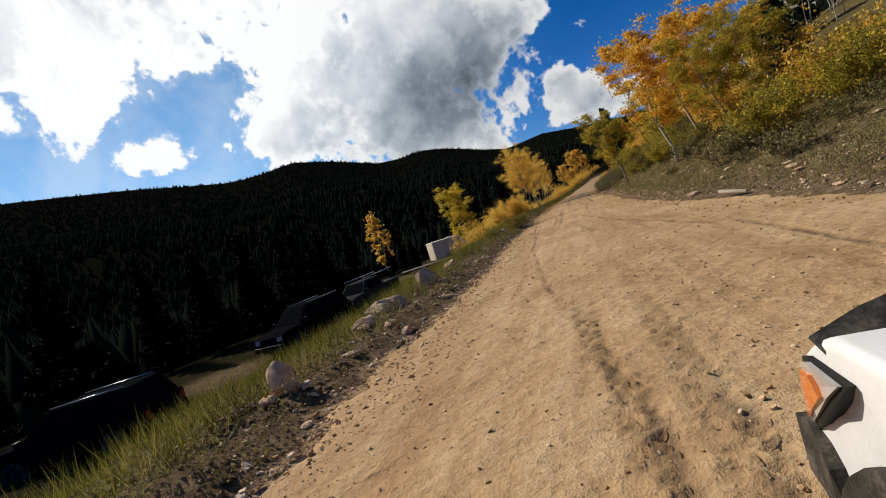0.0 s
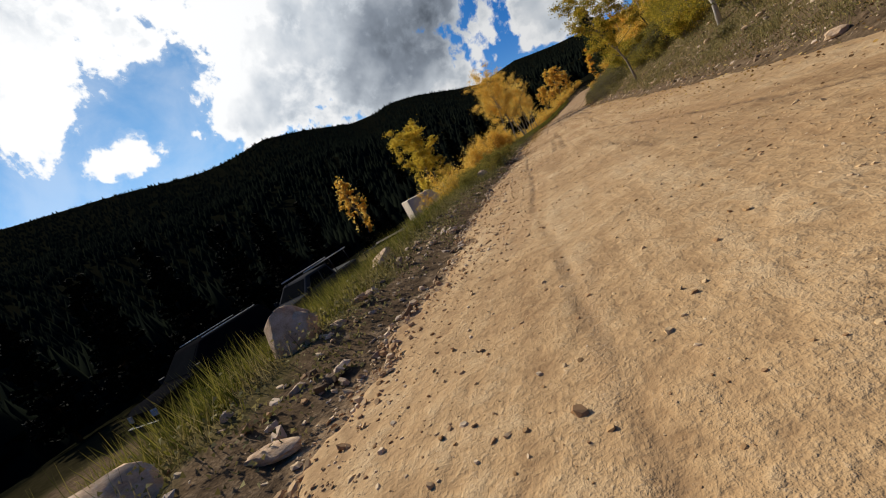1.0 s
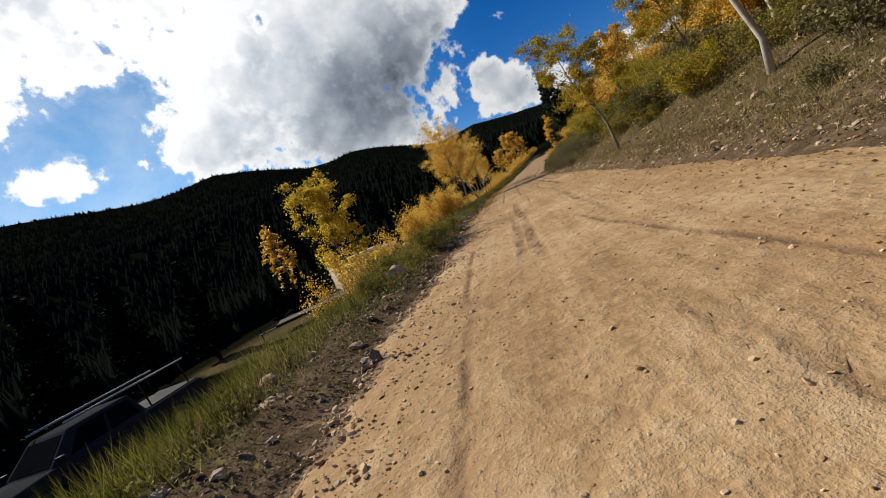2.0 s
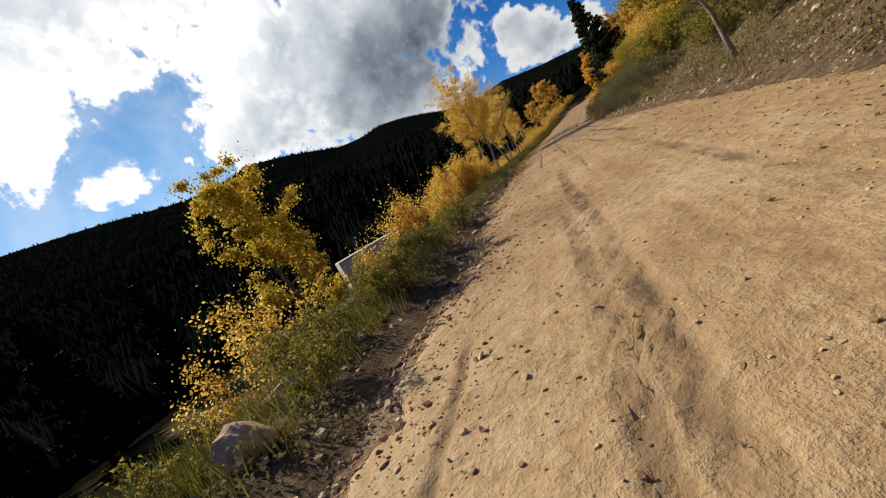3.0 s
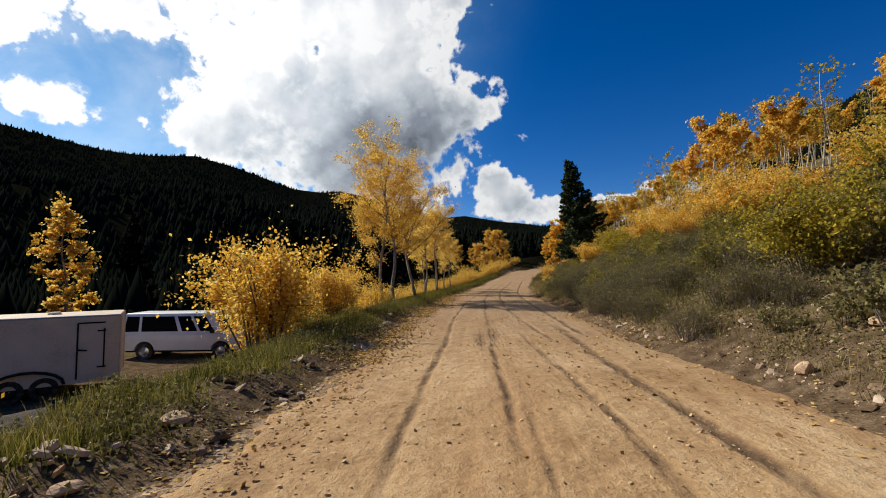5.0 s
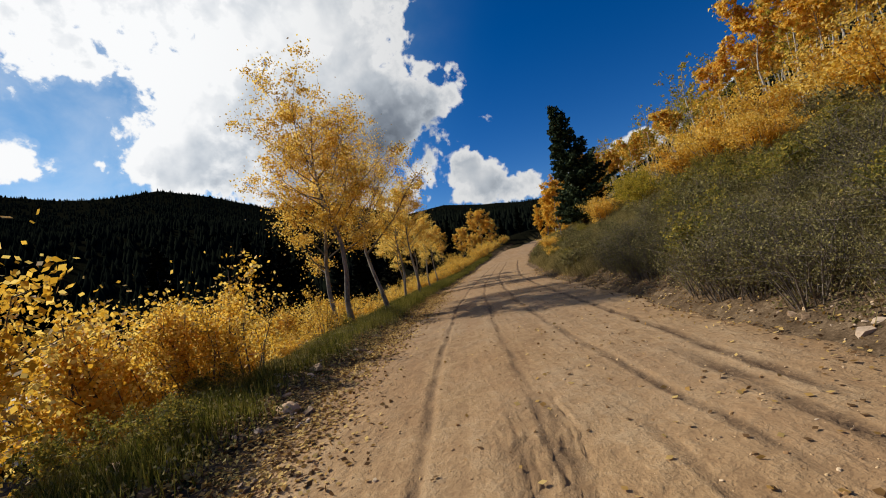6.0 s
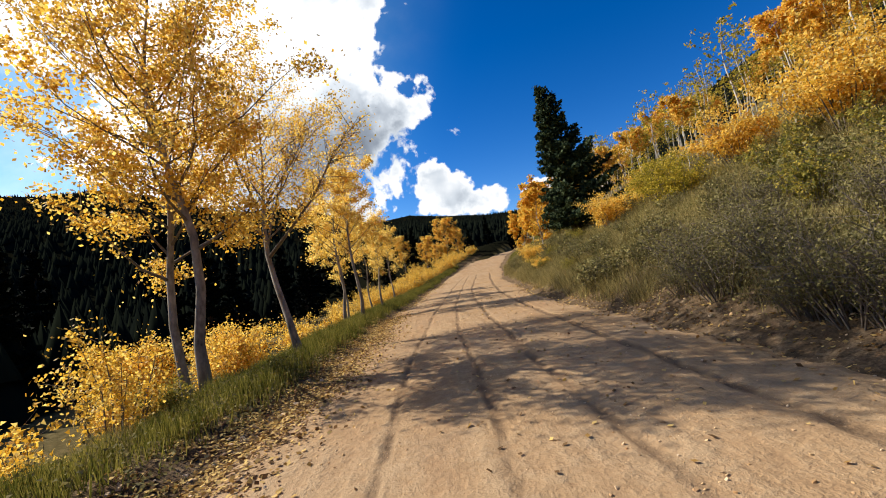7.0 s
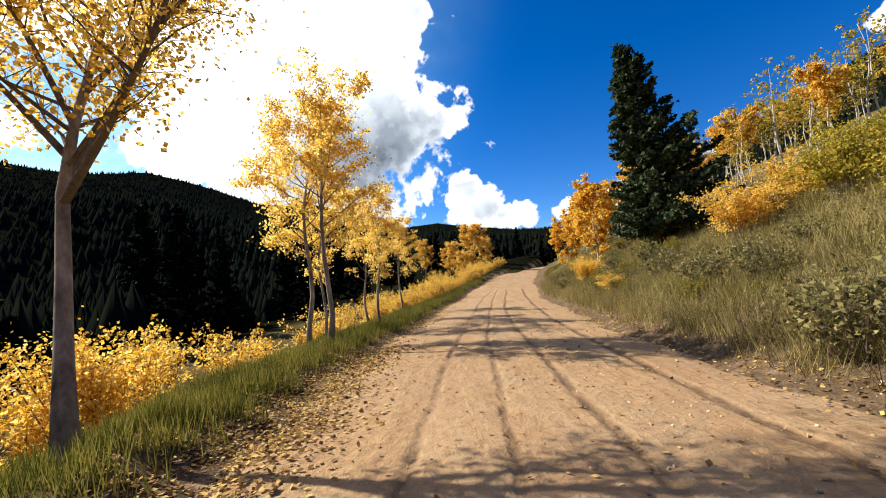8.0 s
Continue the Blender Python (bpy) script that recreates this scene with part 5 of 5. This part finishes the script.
def vehicle(name, label, category, paint, kind, group="", low=0.0, axle=None):
    """A car with its nose along +y. kind: suv, pickup or van."""
    root = thing(name, label, category, group)
    w = 0.90
    front, rear, axle_f, axle_r, r = (2.35, -2.35, 1.45, -1.35, 0.37) if kind == "suv" else (2.65, -2.75, 1.70, -1.65, 0.38) if kind == "pickup" else (2.75, -2.75, 1.75, -1.65, 0.37)
    belt, hood = (1.06, 1.02) if kind == "suv" else (1.10, 1.08) if kind == "pickup" else (1.15, 1.12)
    belt, hood, axle_f = belt - low, hood - low, axle or axle_f
    sill = 0.42
    outline = [(rear, 0.52), (rear, belt), (rear + 0.05, belt + 0.02)]
    outline += [(front - 1.25, belt + 0.02), (front - 0.25, hood), (front - 0.03, hood - 0.12), (front, 0.55), (front - 0.15, sill)] if not axle else [
        (front - 1.25, belt + 0.02), (front - 0.36, hood - 0.005), (front - 0.28, hood - 0.04), (front - 0.18, hood - 0.11), (front - 0.07, hood - 0.22), (front - 0.015, hood - 0.31), (front, 0.60), (front - 0.02, 0.55), (front - 0.15, sill)]
    outline += arch(axle_f, r * 1.2, sill) + arch(axle_r, r * 1.2, sill) + [(rear + 0.2, sill)]
    body = slab(outline, -w, w, 0.07, lambda y, z: z > 0.85)
    for v in body.verts:
        if v.co.y > front - 0.2:
            v.co.x *= 1 - 0.06 * (v.co.y - front + 0.2) / 0.2
    part("body", body, paint, root)
    if kind == "suv":
        cabin(root, (rear + 0.05, front - 1.15), (rear + 0.35, front - 1.95), 0.84, 0.68, belt, 1.74, paint, [(0.06, 0.30), (0.34, 0.60), (0.63, 0.86)])
        for s in (-1, 1):
            piece("roof_rail", mesh_of("roof_rail", *tube([(s * 0.60, rear + 0.5, 1.78), (s * 0.60, front - 2.1, 1.78)], [0.018, 0.018], 6), M_chrome, True), root, "bright roof rail")
    elif kind == "pickup":
        cabin(root, (-0.95, front - 1.20), (-0.75, front - 1.90), 0.84, 0.68, belt, 1.72, paint, [(0.08, 0.42), (0.47, 0.84)])
        bed = slab([(rear + 0.06, belt + 0.02), (rear + 0.06, belt + 0.05), (-1.02, belt + 0.05), (-1.02, belt + 0.02)], -0.78, 0.78)
        part("bed_cover", bed, M_black_plastic, root, "black bed cover", smooth=False)
        for s in (-1, 1):
            piece("rack_bar", mesh_of("rack_bar", *tube([(s * 0.66, rear + 0.1, 1.86), (s * 0.66, front - 1.9, 1.86)], [0.03, 0.03], 6), M_chrome, True), root, "bright rack bar over cab and bed")
            for yy in (rear + 0.3, -1.15):
                piece("rack_post", mesh_of("rack_post", *tube([(s * 0.72, yy, belt + 0.02), (s * 0.66, yy, 1.86)], [0.022, 0.022], 6), M_black_plastic, True), root)
    else:
        cabin(root, (rear + 0.02, front - 0.85), (rear + 0.15, front - 1.55), 0.88, 0.76, belt, 2.08, paint, [(0.03, 0.17), (0.20, 0.56), (0.60, 0.75), (0.78, 0.92)])
    for s in (-1, 1):
        for yy in (axle_f, axle_r):
            add_wheel(root, s * (w - 0.10), yy, r, s, M_dark_rim if paint is M_dark_paint else M_chrome)
        drop = 0.11 if axle else 0.0
        pane(root, "headlamp", [(s * 0.52, front + 0.012, 0.72 - drop), (s * 0.78, front - 0.02, 0.72 - drop), (s * 0.78, front - 0.04, 0.90 - 1.7 * drop), (s * 0.52, front - 0.01, 0.90 - 1.7 * drop)], M_lens, "clear headlamp", 0.04)
        pane(root, "tail_lamp", [(s * 0.70, rear - 0.006, 0.75), (s * 0.86, rear - 0.006, 0.75), (s * 0.86, rear - 0.006, 1.0), (s * 0.70, rear - 0.006, 1.0)], M_lamp_red, "red tail lamp", 0.03)
        mirror = slab([(front - 1.42, belt + 0.03), (front - 1.42, belt + 0.2), (front - 1.30, belt + 0.2), (front - 1.30, belt + 0.03)], s * 0.88, s * 1.06, 0.02)
        part("mirror", mirror, M_black_plastic, root)
    for yy, nm in ((front, "front_bumper"), (rear - 0.10, "rear_bumper")):
        part(nm, slab([(yy - 0.02, 0.40), (yy - 0.02, 0.62), (yy + 0.12, 0.60), (yy + 0.12, 0.42)], -0.82, 0.82, 0.03), M_black_plastic, root, "black bumper")
    part("underbody", slab([(rear + 0.1, 0.30), (rear + 0.1, 0.60), (front - 0.1, 0.60), (front - 0.1, 0.30)], -0.62, 0.62), M_black_plastic, root)
    return root


def put_car(ob, x, y, turn, tilt=0.0):
    ob.matrix_basis = pose(x, y, height(x, y) - 0.01, 0, tilt, turn)
    return ob


suv = put_car(vehicle("suv", "dark parked SUV with bright roof rails on the dirt lot", "car", M_dark_paint, "suv", "parked cars"), -12.0, 16.6, 172)
copy_thing(suv, pose(-13.8, 8.2, height(-13.8, 8.2) - 0.2, 0, 0, 108))
put_car(vehicle("pickup_truck", "grey parked pickup with a rack over cab and bed", "car", M_grey_paint, "pickup", "parked cars"), -12.0, 22.6, 176)
put_car(vehicle("van", "white passenger van with dark windows parked on the lot", "van", M_white_paint, "van", "parked cars"), -13.4, 54.6, -84)


def near_car():
    """The white truck at the start of the way; only its nose corner comes into view."""
    root = vehicle("white_truck", "white truck with amber corner lamp and muddy black wheel flare", "car", M_white_paint, "pickup", low=0.07, axle=1.88)
    return root


def wing_x(y):
    """Half width of the truck's flank towards its nose."""
    return 0.90 * float(np.interp(y, [1.4, 2.42, 2.62, 2.65], [1.0, 1.0, 0.945, 0.94]))


def wrap_plate(parent, name, side, cols, proud, thick, mat, label=""):
    """A plate wrapped round the flank: cols are (y, low z, high z) from back to front."""
    bm = bmesh.new()
    rows = []
    for y, lo, hi in cols:
        x = wing_x(y)
        rows.append([bm.verts.new((side * (x + o), y, z)) for o, z in ((proud, lo), (proud, hi), (proud - thick, hi), (proud - thick, lo))])
    for p, q in zip(rows, rows[1:]):
        for i in range(4):
            bm.faces.new((p[i], p[(i + 1) % 4], q[(i + 1) % 4], q[i]))
    bm.faces.new(rows[0])
    bm.faces.new(list(reversed(rows[-1])))
    bmesh.ops.recalc_face_normals(bm, faces=bm.faces)
    return part(name, bm, mat, parent, label, smooth=False)


def flank_plate(parent, name, side, outline, proud, mat, label=""):
    """A plate of (y, z) outline lying on the truck's flank."""
    bm = bmesh.new()
    a = [bm.verts.new((side * (wing_x(y) + proud), y, z)) for y, z in outline]
    b = [bm.verts.new((side * (wing_x(y) - 0.03), y, z)) for y, z in outline]
    n = len(outline)
    mid = bm.verts.new((side * (wing_x(2.48) + proud + 0.004), 2.48, 0.80))
    for i in range(n):
        bm.faces.new((a[i], a[(i + 1) % n], mid))
        bm.faces.new((a[i], b[i], b[(i + 1) % n], a[(i + 1) % n]))
    bmesh.ops.recalc_face_normals(bm, faces=bm.faces)
    return part(name, bm, mat, parent, label, smooth=False)


def trim_near(root):
    front, axle, r, w = 2.65, 1.88, 0.38, 0.90
    for s in (-1, 1):
        a = [(axle + (r * 1.2 + 0.005) * math.cos(t), r * 0.86 + (r * 1.2 + 0.005) * math.sin(t)) for t in np.linspace(-0.1, math.pi + 0.1, 21)]
        b = [(axle + (r * 1.2 + 0.085) * math.cos(t), r * 0.86 + (r * 1.2 + 0.075) * math.sin(t)) for t in np.linspace(-0.1, math.pi + 0.1, 21)]
        flare = slab(a + list(reversed(b)), s * (w - 0.10), s * (w + 0.035), 0.015, lambda y, z: z > 0.3, 2)
        part("wheel_flare", flare, M_rubber, root, "mud-spattered black wheel arch flare")
        # corner lamp that wraps from the nose on to the wing
        lamp = flank_plate(root, "corner_lamp", s, [(2.235, 0.915), (2.40, 0.918), (2.49, 0.88), (2.58, 0.80), (2.635, 0.70), (2.64, 0.61), (2.60, 0.60), (2.46, 0.70), (2.32, 0.83)], 0.004, M_black_plastic, "black-framed corner lamp")
        flank_plate(lamp, "clear_lens", s, [(2.268, 0.900), (2.40, 0.904), (2.485, 0.868), (2.575, 0.79), (2.632, 0.70), (2.638, 0.62), (2.60, 0.625), (2.468, 0.718), (2.34, 0.838)], 0.011, M_lens, "clear lens")
        flank_plate(lamp, "amber_lens", s, [(2.365, 0.828), (2.40, 0.870), (2.49, 0.845), (2.573, 0.778), (2.628, 0.698), (2.634, 0.632), (2.595, 0.645), (2.472, 0.738)], 0.018, M_amber, "amber turn signal lens")
        wrap_plate(root, "bumper_corner", s, [(2.36, 0.46, 0.52), (2.42, 0.40, 0.60), (2.50, 0.36, 0.62), (2.58, 0.36, 0.61), (2.66, 0.36, 0.60), (2.74, 0.38, 0.58)], 0.02, 0.08, M_rubber, "scuffed black bumper corner")
        piece("door_seam", mesh_of("door_seam", *tube([(s * 0.897, 1.0, 0.50), (s * 0.897, 1.0, 0.98)], [0.005, 0.005], 4), M_black_plastic), root)
        piece("hood_seam", mesh_of("hood_seam", *tube([(s * 0.78, 1.35, 1.042), (s * 0.74, 2.20, 1.010)], [0.005, 0.005], 4), M_black_plastic), root)
    bow = lambda q: 2.38 - 0.07 * (q / 0.86) ** 2
    bm = bmesh.new()
    rows = []
    for k in range(17):
        q = -0.90 + 1.80 * k / 16
        dip, rim = 0.05 * (abs(q) / 0.90) ** 3, 1 - (abs(q) / 0.90) ** 6
        rows.append([bm.verts.new((q, bow(q), 1.018 - dip)), bm.verts.new((q, bow(q) + 0.07, 1.030 + 0.05 * rim - dip)), bm.verts.new((q, bow(q) + 0.078, 1.022 + 0.05 * rim - dip)), bm.verts.new((q, bow(q) + 0.005, 1.006 - dip))])
    for p, q in zip(rows, rows[1:]):
        for i in range(4):
            bm.faces.new((p[i], q[i], q[(i + 1) % 4], p[(i + 1) % 4]))
    bm.faces.new(rows[0])
    bm.faces.new(list(reversed(rows[-1])))
    bmesh.ops.recalc_face_normals(bm, faces=bm.faces)
    part("hood_deflector", bm, M_rubber, root, "black plastic hood deflector")


truck = near_car()
trim_near(truck)
truck.matrix_basis = pose(1.90, -1.14, 0.03, 0, 0, -1)


def trailer():
    """An enclosed cargo trailer; its long side lies along x, the door near one end."""
    root = thing("cargo_trailer", "off-white enclosed cargo trailer with a side door", "trailer")
    part("box", slab([(-1.15, 0.42), (-1.15, 2.52), (1.15, 2.52), (1.15, 0.42)], -2.15, 2.15, 0.05), M_trailer, root)
    for x in (-2.16, 2.16):
        for y in (-1.12, 1.12):
            piece("corner_trim", mesh_of("corner_trim", *tube([(x, y, 0.42), (x, y, 2.5)], [0.025, 0.025], 4), M_trailer), root)
    for x in (-1.55, -0.95, -0.35, 0.25, 0.85):
        piece("side_seam", mesh_of("side_seam", *tube([(x, -1.152, 0.5), (x, -1.152, 2.45)], [0.006, 0.006], 4), M_trailer), root)
    piece("roof_trim", mesh_of("roof_trim", *tube([(-2.15, -1.155, 2.49), (2.15, -1.155, 2.49)], [0.022, 0.022], 4), M_chrome), root, "pale metal roof trim")
    door = pane(root, "side_door", [(1.08, -1.156, 0.55), (1.76, -1.156, 0.55), (1.76, -1.156, 2.28), (1.08, -1.156, 2.28)], M_trailer, "off-white side door", 0.02)
    for a, b in (((1.08, 0.55), (1.08, 2.28)), ((1.08, 2.28), (1.76, 2.28)), ((1.74, 0.85), (1.74, 2.1)), ((1.56, 2.02), (1.78, 2.02)), ((1.58, 0.88), (1.80, 0.88))):
        piece("door_frame", mesh_of("door_frame", *tube([(a[0], -1.17, a[1]), (b[0], -1.17, b[1])], [0.024, 0.024], 4), M_black_plastic), door, "dark door frame bar")
    piece("door_latch", mesh_of("door_latch", *tube([(1.10, -1.19, 1.45), (1.32, -1.19, 1.42)], [0.03, 0.022], 6), M_black_plastic), door)
    for k in range(9):
        t0, t1 = math.pi * k / 9, math.pi * (k + 1) / 9
        q = lambda t, rr: (-0.05 + (0.82 + rr) * math.cos(t), -1.19, 0.46 + (0.40 + rr) * math.sin(t))
        pane(root, "fender", [q(t0, 0), q(t1, 0), q(t1, 0.07), q(t0, 0.07)], M_black_plastic, "black wheel fender", 0.16)
    for s in (-1, 1):
        for x in (-0.44, 0.34):
            wh = piece("wheel", None, root)
            wh.location, wh.rotation_euler = (x, s * 1.08, 0.35), (0, 0, radians(90))
            part("tyre", lathe([(0.2, -0.1), (0.33, -0.1), (0.35, -0.06), (0.35, 0.06), (0.33, 0.1), (0.2, 0.1)], 28), M_rubber, wh)
            part("rim", lathe([(0.21, -s * 0.08), (0.16, -s * 0.04), (0.01, -s * 0.06)], 20), M_dark_rim, wh)
    for s in (-1, 1):
        piece("tongue", mesh_of("tongue", *tube([(-3.3, 0, 0.45), (-2.05, s * 0.7, 0.45)], [0.04, 0.04], 6), M_black_plastic), root)
    piece("jack", mesh_of("jack", *tube([(-3.15, 0, -0.02), (-3.15, 0, 0.9)], [0.035, 0.035], 8), M_black_plastic), root)
    piece("roof_vent", mesh_of("roof_vent", *tube([(0.35, 0, 2.5), (0.35, 0, 2.60)], [0.2, 0.16], 8), M_trailer), root)
    return root


cargo = trailer()
cargo.matrix_basis = pose(-14.0, 47.9, height(-14.0, 47.9), 0, 0, 38)


def flatbed():
    """A low flatbed trailer with a steel frame, plank deck and three wheels a side; its length lies along x."""
    root = thing("flatbed_trailer", "low black flatbed trailer parked below the road", "trailer")
    for y in (-0.95, 0.95):
        part("side_rail", slab([(y - 0.05, 0.58), (y - 0.05, 0.74), (y + 0.05, 0.74), (y + 0.05, 0.58)], -3.0, 3.0, 0.01), M_black_plastic, root, "black steel side rail", smooth=False)
    for i in range(9):
        y = -0.88 + 0.22 * i
        part("deck_plank", slab([(y - 0.10, 0.70), (y - 0.10, 0.735), (y + 0.10, 0.735), (y + 0.10, 0.70)], -2.95, 2.95), M_twig, root, "weathered deck plank", smooth=False)
    for x in (-2.6, -1.3, 0.0, 1.3, 2.6):
        part("cross_member", slab([(-0.9, 0.60), (-0.9, 0.69), (0.9, 0.69), (0.9, 0.60)], x - 0.04, x + 0.04), M_black_plastic, root, smooth=False)
    for s in (-1, 1):
        for x in (-0.2, 0.62, 1.44):
            wh = piece("wheel", None, root)
            wh.location, wh.rotation_euler = (x, s * 1.12, 0.36), (0, 0, radians(90))
            part("tyre", lathe([(0.2, -0.1), (0.33, -0.1), (0.36, -0.06), (0.36, 0.06), (0.33, 0.1), (0.2, 0.1)], 28), M_rubber, wh)
            part("rim", lathe([(0.21, -s * 0.09), (0.16, -s * 0.05), (0.01, -s * 0.07)], 20), M_dark_rim, wh, "dark rim")
        piece("drawbar", mesh_of("drawbar", *tube([(-4.2, 0, 0.5), (-3.0, s * 0.8, 0.62)], [0.045, 0.045], 6), M_black_plastic), root)
    piece("jack", mesh_of("jack", *tube([(-4.1, 0, -0.02), (-4.1, 0, 0.85)], [0.035, 0.035], 8), M_black_plastic), root)
    return root


flat = flatbed()
flat.matrix_basis = pose(-13.2, 38.6, height(-13.2, 38.6), 0, 0, 24)
